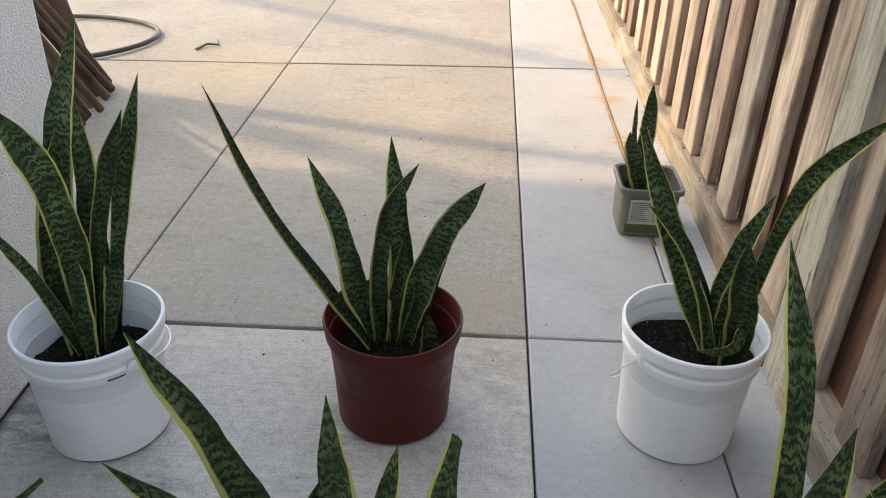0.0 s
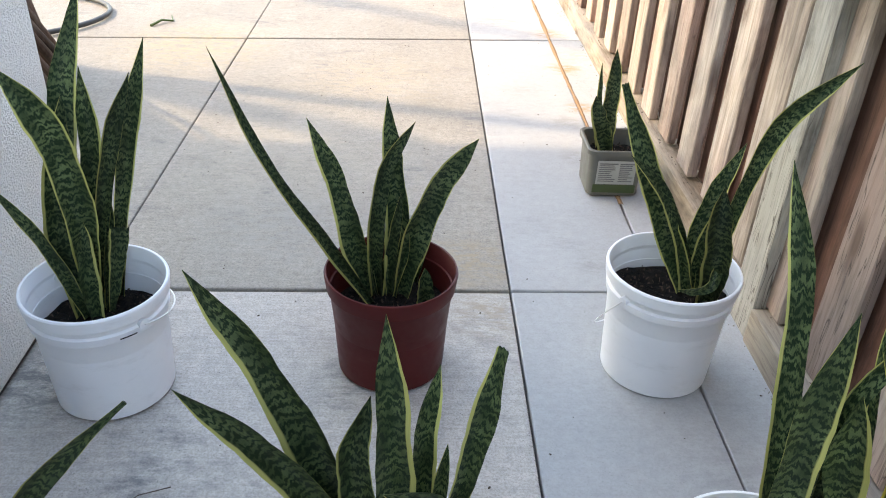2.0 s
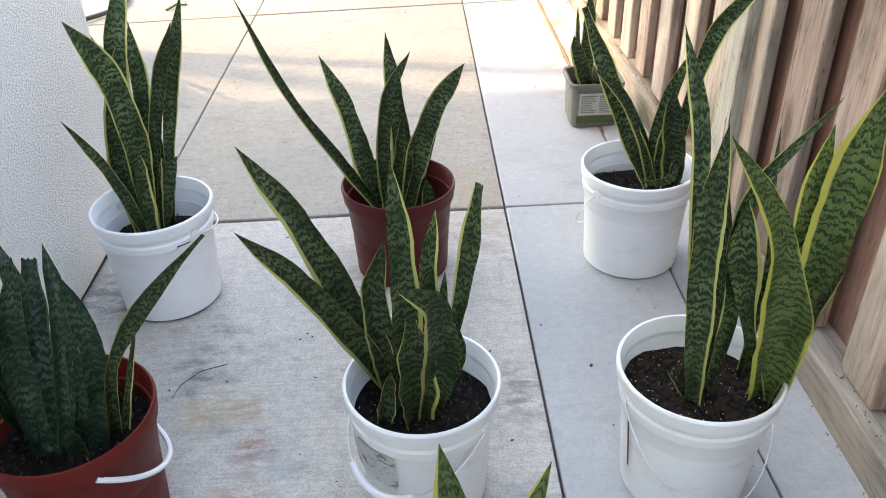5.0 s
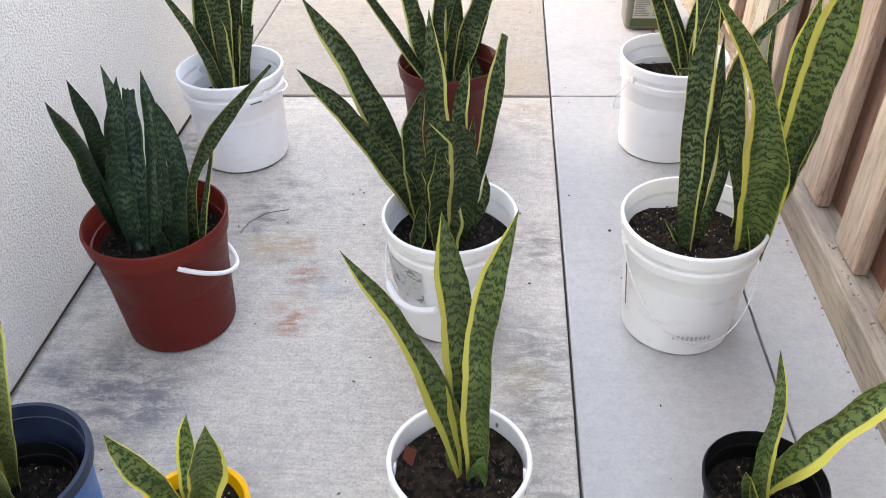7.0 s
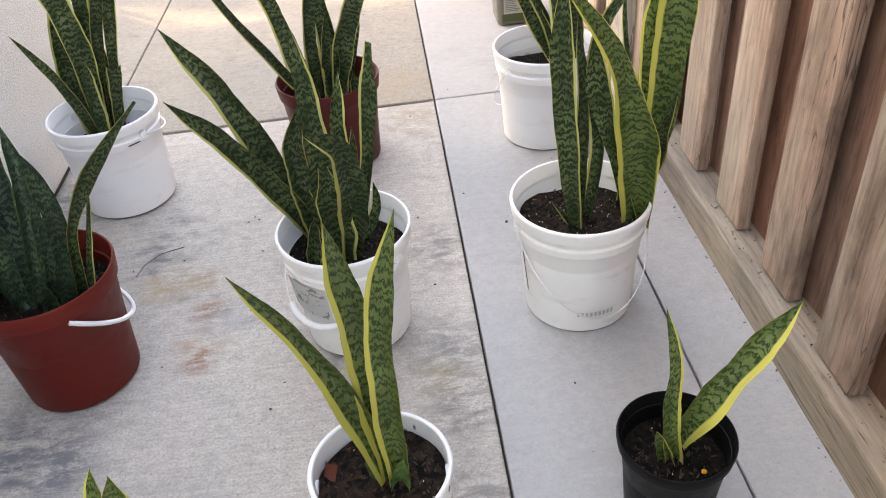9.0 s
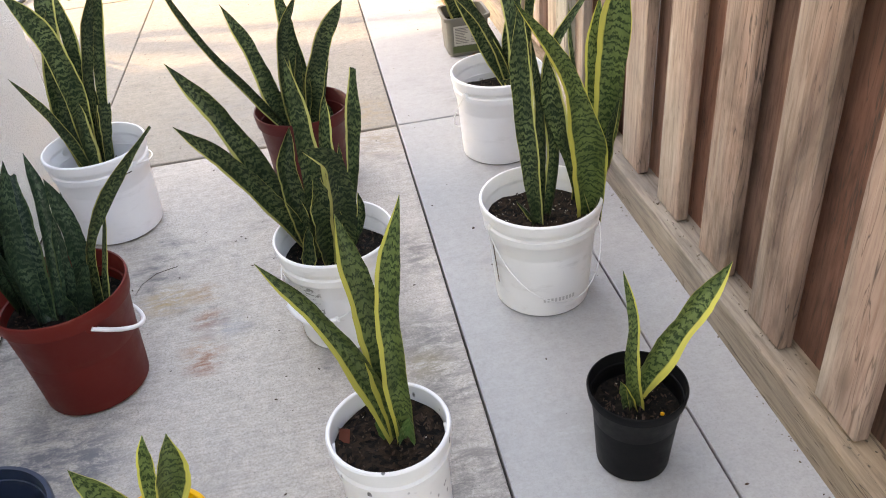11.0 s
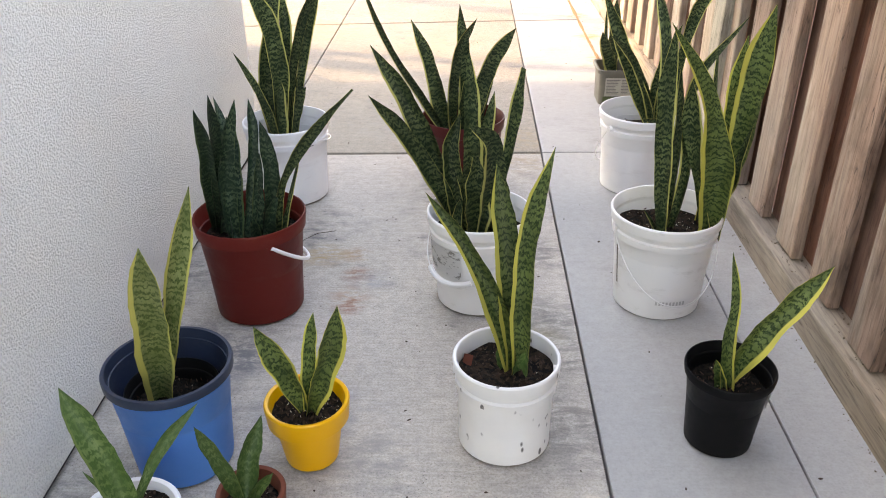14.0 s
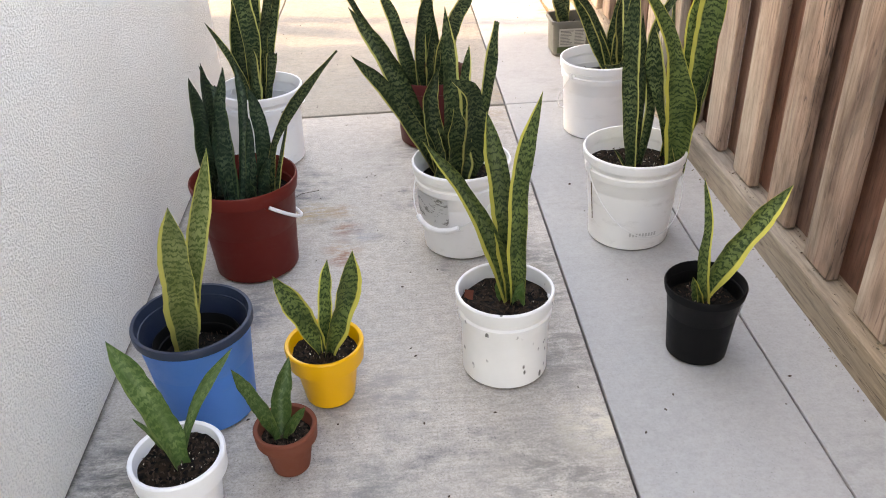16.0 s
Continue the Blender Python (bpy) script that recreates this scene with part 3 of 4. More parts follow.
yp, yp_pot = pail("flower_pot", "small snake plant in a yellow painted clay pot", -0.415, 0.216, 0.125, 0.071, 0.045, M_YELLOW, 0.101, 10, M_SOIL_DRY, CLAY_LIP, perlite=40)
tc, tc_pot = pail("flower_pot", "tiny snake plant in a small terracotta pot", -0.471, 0.041, 0.093, 0.052, 0.031, M_CLAY, 0.073, 11, M_SOIL_DRY, SMALL_CLAY_LIP)
ws, ws_pot = pail("flower_pot", "young green snake plant in a white clay pot", -0.626, -0.033, 0.118, 0.073, 0.051, M_WHITE, 0.100, 12, M_SOIL_DRY, CLAY_LIP, perlite=40)

bail(wl_pot, 0.115, 0.188, 55, 0.031)
bail(wr_pot, 0.116, 0.193, 122, 0.158, 0.0012, out_by=0.008)
bail(wc_pot, 0.110, 0.187, -128, 0.101, grip=True)
bail(wy_pot, 0.113, 0.196, -78, 0.148, 0.0012, out_by=0.004)
bail(rl_pot, 0.113, 0.196, 34, 0.092, 0.0042, M_WHITE, out_by=0.003)
bail(s_pot, 0.086, 0.148, 90, 0.049)

# the blue pot: a dark rim, and a black nursery pot set inside
bm = bmesh.new()
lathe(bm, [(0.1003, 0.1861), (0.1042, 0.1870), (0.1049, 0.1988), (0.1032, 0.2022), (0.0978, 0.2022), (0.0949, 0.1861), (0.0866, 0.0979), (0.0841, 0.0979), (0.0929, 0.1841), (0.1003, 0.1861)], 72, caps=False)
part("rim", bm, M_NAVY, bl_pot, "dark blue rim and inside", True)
bm = bmesh.new()
lathe(bm, ring_profile(0.155, 0.076, 0.058, 0.0025, NURSERY_LIP), 64)
part("inner_pot", bm, M_BLACK, bl, "black nursery pot set inside", True)

# a food tub used as a planter
tb = pot_thing("potted_snake_plant", "small snake plant in a square grey food tub", 0.4135, 2.165)


def tub_shell(bm, h, base, top, wall, seg=6, round_=0.022):
    """A square open tub with rounded corners."""
    def ring(half, z, r):
        out = []
        for cx, cy, a0 in ((1, 1, 0), (-1, 1, 90), (-1, -1, 180), (1, -1, 270)):
            for k in range(seg + 1):
                a = radians(a0 + 90 * k / seg)
                out.append(bm.verts.new((cx * (half - r) + r * math.cos(a), cy * (half - r) + r * math.sin(a), z)))
        return out
    rim = top + 0.006
    rings = [ring(base - 0.004, 0.0, round_), ring(base, 0.003, round_), ring(top - 0.002, h - 0.016, round_), ring(rim, h - 0.014, round_), ring(rim, h - 0.002, round_),
             ring(rim - 0.002, h, round_), ring(top - wall, h - 0.002, round_), ring(base - wall, 0.006, round_)]
    for one, two in zip(rings, rings[1:]):
        for k in range(len(one)):
            m = (k + 1) % len(one)
            bm.faces.new((one[k], one[m], two[m], two[k]))
    bm.faces.new(rings[0][::-1])
    bm.faces.new(rings[-1])
    return bm


bm = tub_shell(bmesh.new(), 0.138, 0.070, 0.076, 0.003)
tub = part("tub", bm, M_TUB, tb, "grey translucent plastic tub", True)
soil_disc(tb, 0.068, 0.100, M_SOIL, 21, 60, 2)
LEAN = math.degrees(math.atan2(0.006, 0.138))
bm = bmesh.new()
box(bm, (-0.058, -0.0012, 0.012), (0.058, 0.0, 0.036), 0.0004)
b = part("label_band", bm, M_GREENP, tub, "green printed band")
b.matrix_local = pose(0, -0.0712, 0, LEAN)
bm = bmesh.new()
box(bm, (-0.052, -0.0012, 0.038), (0.052, 0.0, 0.108), 0.0004)
lab = part("label", bm, M_LABEL, tub, "worn paper label with lines of print")
lab.matrix_local = pose(0, -0.0715, 0, LEAN)
rnd = random.Random(12)
for col, wide in ((-0.047, 0.050), (0.008, 0.040)):
    for k in range(10):
        bm = bmesh.new()
        z = 0.1 - 0.0058 * k
        box(bm, (col, -0.0008, z - 0.0012 - (0.001 if k == 0 else 0)), (col + wide * (1 if k == 0 else rnd.uniform(0.6, 1.0)), 0.0, z + 0.0012))
        line = part("print_line", bm, M_PRINT, tub)
        line.matrix_local = pose(0, -0.0728, 0, LEAN)


def patch_on(pot, name, material, h, rt, rb, az0, az1, z0, z1, lift=0.0006, label=""):
    """A thin curved sheet stuck to the side of a pail."""
    bm = bmesh.new()
    rows = []
    for k in range(3):
        z = z0 + (z1 - z0) * k / 2
        r = rb + (rt - rb) * z / h + lift
        rows.append([bm.verts.new((r * math.cos(radians(a)), r * math.sin(radians(a)), z)) for a in (az0 + (az1 - az0) * i / 14 for i in range(15))])
    for one, two in zip(rows, rows[1:]):
        for i in range(14):
            bm.faces.new((one[i], one[i + 1], two[i + 1], two[i]))
    bmesh.ops.solidify(bm, geom=bm.faces[:], thickness=0.0004)
    return part(name, bm, material, pot, label, True)


patch_on(wc_pot, "torn_label", M_TORN, 0.220, 0.113, 0.094, -172, -112, 0.095, 0.163, 0.002, "torn grey remains of a label")
for k in range(9):
    patch_on(wy_pot, "print_mark", M_FAINT, 0.230, 0.117, 0.095, -104 + 4.2 * k, -101.5 + 4.2 * k, 0.042, 0.052, 0.003)
patch_on(bk_pot, "sticker", M_WHITE, 0.159, 0.075, 0.057, -22, -2, 0.085, 0.125, 0.0008, "small white sticker")
patch_on(wy_pot, "scratch", M_CRUMB, 0.230, 0.117, 0.095, 196, 198.5, 0.060, 0.160, 0.0008, "dark vertical scrape")
patch_on(wl_pot, "scuff", M_BLACK, 0.226, 0.118, 0.102, -56, -42, 0.1775, 0.1800, 0.004, "black scuff below the rim")
bm = bmesh.new()
bmesh.ops.create_icosphere(bm, subdivisions=2, radius=0.0035, matrix=Matrix.Translation((0.028, -0.034, 0.121)))
part("pellet", bm, M_YELLOW, bk, "yellow fertiliser pellet", True)
bm = bmesh.new()
bm.faces.new([bm.verts.new(v) for v in ((-0.075, 0.012, 0.150), (-0.060, 0.002, 0.152), (-0.056, 0.022, 0.160), (-0.072, 0.030, 0.158))])
bmesh.ops.solidify(bm, geom=bm.faces[:], thickness=0.002)
part("dry_leaf", bm, M_CLAY, s, "curled orange dry leaf on the soil")
leaf(wl, (-0.045, 0.032, 0.138), (-0.041, 0.066, 0.370), (-0.024, 0.092, 0.528), (0.018, 0.122, 0.690), (0.028, 0.044, 0.042, 0.000), -63, M_LEAF)
leaf(wl, (-0.034, 0.050, 0.138), (-0.012, 0.028, 0.348), (-0.026, 0.008, 0.501), (-0.072, -0.010, 0.601), (0.027, 0.050, 0.050, 0.003), -64, M_LEAF)
leaf(wl, (0.002, 0.078, 0.138), (0.029, 0.079, 0.288), (0.072, 0.081, 0.468), (0.118, 0.083, 0.622), (0.021, 0.024, 0.031, 0.000), -66, M_LEAF)
leaf(wl, (-0.024, 0.050, 0.138), (0.007, 0.050, 0.304), (0.053, 0.050, 0.471), (0.099, 0.050, 0.577), (0.023, 0.025, 0.028, 0.000), -65, M_LEAF)
leaf(wl, (-0.027, 0.050, 0.138), (-0.008, 0.067, 0.294), (0.005, 0.084, 0.445), (0.003, 0.100, 0.566), (0.024, 0.041, 0.033, 0.000), -65, M_LEAF)
leaf(wl, (-0.042, 0.024, 0.138), (-0.055, 0.035, 0.289), (-0.043, 0.043, 0.402), (-0.012, 0.054, 0.538), (0.028, 0.052, 0.043, 0.000), -63, M_LEAF)
leaf(wl, (-0.030, 0.016, 0.138), (-0.045, 0.003, 0.230), (-0.073, -0.014, 0.328), (-0.115, -0.034, 0.424), (0.015, 0.025, 0.020, 0.000), -64, M_LEAF)
leaf(wl, (0.002, 0.034, 0.138), (0.015, 0.037, 0.191), (0.030, 0.041, 0.254), (0.041, 0.044, 0.306), (0.009, 0.020, 0.029, 0.032), -65, M_LEAF)
leaf(wl, (-0.004, 0.042, 0.138), (0.007, 0.049, 0.224), (0.020, 0.056, 0.301), (0.028, 0.062, 0.365), (0.011, 0.017, 0.014, 0.000), -65, M_LEAF)
leaf(wl, (-0.020, 0.016, 0.138), (-0.018, 0.016, 0.211), (-0.012, 0.016, 0.279), (-0.005, 0.016, 0.329), (0.023, 0.034, 0.026, 0.000), -64, M_LEAF)
leaf(rm, (-0.037, 0.016, 0.122), (-0.110, 0.014, 0.241), (-0.213, 0.010, 0.413), (-0.289, 0.006, 0.609), (0.016, 0.025, 0.018, 0.000), -86, M_LEAF)
leaf(rm, (-0.036, 0.044, 0.122), (-0.069, 0.051, 0.231), (-0.101, 0.060, 0.354), (-0.149, 0.069, 0.469), (0.024, 0.049, 0.037, 0.000), -87, M_LEAF)
leaf(rm, (-0.031, 0.044, 0.122), (-0.052, 0.054, 0.205), (-0.078, 0.063, 0.272), (-0.093, 0.074, 0.356), (0.014, 0.022, 0.014, 0.000), -87, M_LEAF)
leaf(rm, (-0.004, 0.045, 0.122), (0.011, 0.055, 0.243), (0.001, 0.067, 0.376), (-0.011, 0.080, 0.508), (0.026, 0.047, 0.037, 0.000), -88, M_LEAF)
leaf(rm, (-0.028, 0.044, 0.122), (-0.031, 0.044, 0.248), (-0.013, 0.044, 0.387), (0.038, 0.044, 0.478), (0.022, 0.031, 0.028, 0.000), -87, M_LEAF)
leaf(rm, (0.016, 0.046, 0.122), (0.042, 0.044, 0.250), (0.088, 0.043, 0.369), (0.147, 0.041, 0.451), (0.030, 0.050, 0.046, 0.000), -89, M_LEAF)
leaf(rm, (0.045, 0.086, 0.122), (0.059, 0.093, 0.196), (0.077, 0.099, 0.256), (0.093, 0.106, 0.325), (0.012, 0.018, 0.012, 0.000), -90, M_LEAF)
leaf(rm, (-0.004, 0.045, 0.122), (-0.004, 0.045, 0.199), (0.006, 0.045, 0.273), (0.016, 0.045, 0.343), (0.014, 0.024, 0.021, 0.000), -88, M_LEAF)
leaf(rm, (-0.030, 0.083, 0.122), (-0.016, 0.077, 0.166), (0.006, 0.071, 0.209), (0.021, 0.063, 0.263), (0.017, 0.020, 0.016, 0.000), -87, M_LEAF)
leaf(rm, (0.061, 0.010, 0.122), (0.061, 0.010, 0.151), (0.060, 0.010, 0.177), (0.061, 0.010, 0.206), (0.030, 0.033, 0.027, 0.000), -91, M_LEAF)
leaf(wr, (0.039, 0.018, 0.163), (-0.003, 0.030, 0.261), (-0.073, 0.050, 0.421), (-0.126, 0.068, 0.548), (0.030, 0.046, 0.041, 0.014), -113, M_LEAF)
leaf(wr, (0.042, 0.019, 0.163), (0.011, 0.019, 0.268), (-0.045, 0.019, 0.376), (-0.109, 0.019, 0.439), (0.024, 0.025, 0.022, 0.000), -113, M_LEAF)
leaf(wr, (0.045, 0.028, 0.163), (0.035, 0.028, 0.263), (0.055, 0.028, 0.363), (0.089, 0.028, 0.464), (0.022, 0.029, 0.032, 0.000), -113, M_LEAF)
leaf(wr, (0.088, 0.042, 0.163), (0.092, 0.005, 0.371), (0.115, -0.031, 0.529), (0.188, -0.072, 0.641), (0.020, 0.024, 0.035, 0.000), -114, M_LEAF)
leaf(wr, (0.069, -0.017, 0.163), (0.064, -0.026, 0.262), (0.049, -0.034, 0.335), (0.039, -0.042, 0.414), (0.035, 0.049, 0.042, 0.000), -114, M_LEAF)
leaf(wr, (0.070, -0.026, 0.235), (0.056, -0.041, 0.217), (0.026, -0.057, 0.215), (-0.014, -0.076, 0.228), (0.019, 0.021, 0.015, 0.004), -115, M_LEAF)
leaf(wr, (0.061, 0.019, 0.163), (0.051, 0.016, 0.222), (0.050, 0.013, 0.273), (0.058, 0.009, 0.345), (0.020, 0.025, 0.021, 0.000), -113, M_LEAF)
leaf(wc, (-0.049, 0.079, 0.163), (-0.108, 0.085, 0.314), (-0.163, 0.092, 0.439), (-0.235, 0.099, 0.554), (0.030, 0.052, 0.041, 0.000), -86, M_LEAF)
leaf(wc, (-0.056, 0.061, 0.163), (-0.101, 0.047, 0.269), (-0.167, 0.028, 0.389), (-0.233, 0.011, 0.473), (0.030, 0.040, 0.034, 0.004), -86, M_LEAF)
leaf(wc, (-0.026, 0.008, 0.163), (-0.017, 0.010, 0.317), (-0.019, 0.011, 0.443), (-0.026, 0.013, 0.567), (0.029, 0.044, 0.034, 0.000), -87, M_LEAF)
leaf(wc, (-0.046, 0.038, 0.163), (-0.056, 0.050, 0.258), (-0.065, 0.061, 0.337), (-0.045, 0.073, 0.413), (0.029, 0.045, 0.036, 0.000), -86, M_LEAF)
leaf(wc, (-0.005, 0.035, 0.163), (0.011, 0.047, 0.289), (0.016, 0.056, 0.386), (0.029, 0.065, 0.466), (0.024, 0.030, 0.025, 0.000), -89, M_LEAF)
leaf(wc, (0.018, 0.033, 0.163), (0.054, 0.026, 0.312), (0.073, 0.019, 0.433), (0.085, 0.013, 0.530), (0.019, 0.022, 0.029, 0.013), -90, M_LEAF)
leaf(wc, (0.008, -0.008, 0.163), (0.026, -0.040, 0.298), (0.021, -0.067, 0.401), (-0.024, -0.088, 0.442), (0.034, 0.051, 0.036, 0.003), -89, M_LEAF)
leaf(wc, (-0.012, -0.020, 0.163), (-0.008, -0.027, 0.231), (-0.007, -0.033, 0.295), (-0.010, -0.040, 0.359), (0.042, 0.058, 0.051, 0.016), -88, M_LEAF)
leaf(wc, (0.014, 0.033, 0.163), (0.027, 0.033, 0.255), (0.032, 0.033, 0.319), (0.039, 0.033, 0.384), (0.016, 0.021, 0.018, 0.000), -90, M_LEAF)
leaf(wc, (-0.059, -0.023, 0.163), (-0.054, -0.023, 0.192), (-0.049, -0.023, 0.220), (-0.043, -0.023, 0.253), (0.022, 0.028, 0.021, 0.000), -85, M_LEAF)
leaf(wc, (0.032, 0.032, 0.163), (0.052, 0.040, 0.202), (0.061, 0.046, 0.232), (0.059, 0.052, 0.266), (0.014, 0.020, 0.017, 0.000), -91, M_LEAF)
leaf(wc, (-0.032, 0.037, 0.163), (-0.043, 0.037, 0.211), (-0.048, 0.037, 0.245), (-0.052, 0.037, 0.281), (0.014, 0.019, 0.012, 0.000), -87, M_LEAF)
leaf(wy, (-0.011, -0.021, 0.177), (-0.029, -0.032, 0.347), (-0.042, -0.043, 0.491), (-0.045, -0.056, 0.634), (0.022, 0.036, 0.036, 0.000), -112, M_LEAF)
leaf(wy, (-0.013, -0.019, 0.177), (-0.025, 0.022, 0.421), (-0.036, 0.055, 0.587), (-0.065, 0.081, 0.705), (0.019, 0.026, 0.024, 0.000), -118, M_LEAF)
leaf(wy, (-0.005, -0.014, 0.177), (-0.001, -0.008, 0.298), (0.001, -0.001, 0.430), (-0.010, 0.006, 0.541), (0.017, 0.024, 0.019, 0.000), -112, M_LEAF)
leaf(wy, (0.089, -0.015, 0.177), (0.052, -0.018, 0.302), (0.023, -0.022, 0.423), (0.008, -0.025, 0.519), (0.020, 0.017, 0.041, 0.000), -116, M_LEAF)
leaf(wy, (0.095, -0.015, 0.177), (0.077, -0.048, 0.342), (0.021, -0.090, 0.516), (-0.074, -0.135, 0.657), (0.046, 0.066, 0.029, 0.000), -117, M_LEAF_B)
leaf(wy, (0.095, -0.014, 0.177), (0.123, -0.021, 0.379), (0.128, -0.027, 0.531), (0.140, -0.034, 0.667), (0.035, 0.051, 0.056, 0.000), -117, M_LEAF_B)
leaf(wy, (0.096, 0.006, 0.177), (0.114, 0.006, 0.343), (0.105, 0.006, 0.483), (0.111, 0.006, 0.600), (0.029, 0.042, 0.037, 0.000), -116, M_LEAF_B)
leaf(wy, (0.014, 0.005, 0.177), (0.028, 0.001, 0.311), (0.016, -0.006, 0.498), (0.102, -0.015, 0.644), (0.020, 0.024, 0.019, 0.000), -112, M_LEAF)
leaf(wy, (0.096, 0.006, 0.177), (0.121, -0.026, 0.293), (0.118, -0.053, 0.371), (0.120, -0.084, 0.449), (0.015, 0.020, 0.015, 0.000), -116, M_LEAF)
leaf(wy, (0.085, 0.044, 0.177), (0.097, 0.056, 0.352), (0.082, 0.067, 0.481), (0.078, 0.075, 0.571), (0.012, 0.014, 0.009, 0.000), -115, M_LEAF)
leaf(wy, (-0.017, -0.009, 0.177), (-0.027, -0.009, 0.194), (-0.038, -0.009, 0.211), (-0.052, -0.009, 0.230), (0.008, 0.010, 0.007, 0.000), -111, M_LEAF)
leaf(rl, (-0.090, 0.037, 0.173), (-0.070, -0.016, 0.308), (-0.048, -0.069, 0.417), (-0.041, -0.123, 0.504), (0.025, 0.034, 0.028, 0.000), -59, M_LEAF_G)
leaf(rl, (-0.088, 0.043, 0.173), (-0.060, -0.001, 0.309), (-0.036, -0.043, 0.421), (-0.022, -0.087, 0.520), (0.025, 0.034, 0.026, 0.000), -59, M_LEAF_G)
leaf(rl, (-0.068, 0.012, 0.173), (-0.066, 0.041, 0.260), (-0.058, 0.080, 0.370), (-0.078, 0.112, 0.451), (0.025, 0.033, 0.027, 0.000), -59, M_LEAF_G)
leaf(rl, (-0.040, -0.019, 0.173), (-0.042, -0.008, 0.292), (-0.028, 0.002, 0.392), (-0.002, 0.011, 0.479), (0.026, 0.040, 0.031, 0.000), -59, M_LEAF_G)
leaf(rl, (-0.032, -0.027, 0.173), (-0.043, 0.035, 0.253), (-0.053, 0.094, 0.329), (-0.060, 0.143, 0.392), (0.028, 0.039, 0.036, 0.021), -59, M_LEAF_G)
leaf(rl, (-0.011, -0.018, 0.173), (0.006, 0.014, 0.290), (0.015, 0.044, 0.390), (0.010, 0.067, 0.463), (0.021, 0.027, 0.023, 0.000), -61, M_LEAF_G)
leaf(rl, (0.032, 0.016, 0.173), (0.050, 0.023, 0.275), (0.049, 0.029, 0.352), (0.037, 0.036, 0.425), (0.022, 0.035, 0.031, 0.000), -63, M_LEAF_G)
leaf(rl, (0.014, -0.033, 0.173), (0.016, -0.036, 0.194), (0.017, -0.040, 0.214), (0.017, -0.043, 0.234), (0.024, 0.026, 0.022, 0.014), -61, M_LEAF_G)
leaf(rl, (0.038, -0.016, 0.173), (0.043, -0.016, 0.203), (0.050, -0.016, 0.235), (0.066, -0.016, 0.276), (0.024, 0.027, 0.024, 0.014), -63, M_LEAF_G)
leaf(rl, (0.008, -0.001, 0.173), (0.017, 0.009, 0.237), (0.023, 0.019, 0.299), (0.030, 0.029, 0.357), (0.021, 0.026, 0.020, 0.000), -62, M_LEAF_G)
leaf(rl, (0.048, 0.009, 0.173), (0.076, 0.009, 0.296), (0.139, 0.009, 0.396), (0.239, 0.009, 0.501), (0.020, 0.017, 0.026, 0.005), -64, M_LEAF)
leaf(rl, (0.063, 0.018, 0.173), (0.081, 0.025, 0.240), (0.100, 0.032, 0.304), (0.116, 0.038, 0.359), (0.015, 0.011, 0.008, 0.000), -64, M_LEAF)
leaf(s, (0.011, 0.005, 0.146), (-0.020, 0.024, 0.260), (-0.070, 0.045, 0.363), (-0.136, 0.065, 0.450), (0.025, 0.038, 0.026, 0.000), -98, M_LEAF_B)
leaf(s, (0.013, 0.005, 0.146), (0.008, 0.033, 0.265), (-0.007, 0.064, 0.389), (-0.022, 0.090, 0.489), (0.027, 0.049, 0.039, 0.000), -98, M_LEAF_B)
leaf(s, (0.023, 0.003, 0.146), (0.022, 0.004, 0.270), (0.030, 0.006, 0.414), (0.061, 0.008, 0.551), (0.027, 0.035, 0.033, 0.000), -98, M_LEAF_B)
leaf(s, (-0.003, 0.006, 0.146), (-0.007, 0.006, 0.159), (-0.011, 0.006, 0.173), (-0.015, 0.006, 0.187), (0.011, 0.016, 0.014, 0.002), -97, M_LEAF_S)
leaf(s, (0.022, -0.006, 0.146), (0.025, -0.006, 0.159), (0.029, -0.006, 0.175), (0.032, -0.006, 0.190), (0.023, 0.025, 0.018, 0.002), -98, M_LEAF_S)
leaf(bk, (-0.001, -0.003, 0.115), (-0.011, -0.001, 0.203), (-0.013, 0.000, 0.292), (-0.032, 0.002, 0.378), (0.023, 0.022, 0.015, 0.000), -112, M_LEAF_B)
leaf(bk, (0.009, 0.018, 0.115), (0.032, 0.019, 0.183), (0.083, 0.021, 0.263), (0.141, 0.023, 0.342), (0.017, 0.044, 0.042, 0.000), -112, M_LEAF_B)
leaf(bk, (-0.008, -0.003, 0.115), (-0.014, -0.003, 0.133), (-0.021, -0.003, 0.151), (-0.028, -0.003, 0.173), (0.021, 0.021, 0.015, 0.000), -112, M_LEAF_B)
leaf(bl, (-0.026, 0.010, 0.118), (-0.006, -0.019, 0.234), (0.013, -0.052, 0.356), (0.034, -0.085, 0.462), (0.037, 0.056, 0.048, 0.002), -70, M_LEAF_P)
leaf(bl, (-0.025, 0.030, 0.118), (0.005, 0.026, 0.244), (0.041, 0.021, 0.380), (0.081, 0.015, 0.510), (0.018, 0.028, 0.036, 0.000), -70, M_LEAF_P)
leaf(yp, (-0.003, -0.001, 0.101), (-0.017, -0.004, 0.156), (-0.040, -0.007, 0.218), (-0.069, -0.011, 0.277), (0.016, 0.036, 0.043, 0.000), -81, M_LEAF_B)
leaf(yp, (0.002, -0.001, 0.101), (0.008, 0.005, 0.175), (0.015, 0.010, 0.238), (0.023, 0.014, 0.289), (0.016, 0.026, 0.023, 0.000), -81, M_LEAF_B)
leaf(yp, (0.006, -0.007, 0.101), (0.028, -0.017, 0.171), (0.054, -0.028, 0.250), (0.073, -0.042, 0.338), (0.018, 0.036, 0.044, 0.000), -81, M_LEAF_B)
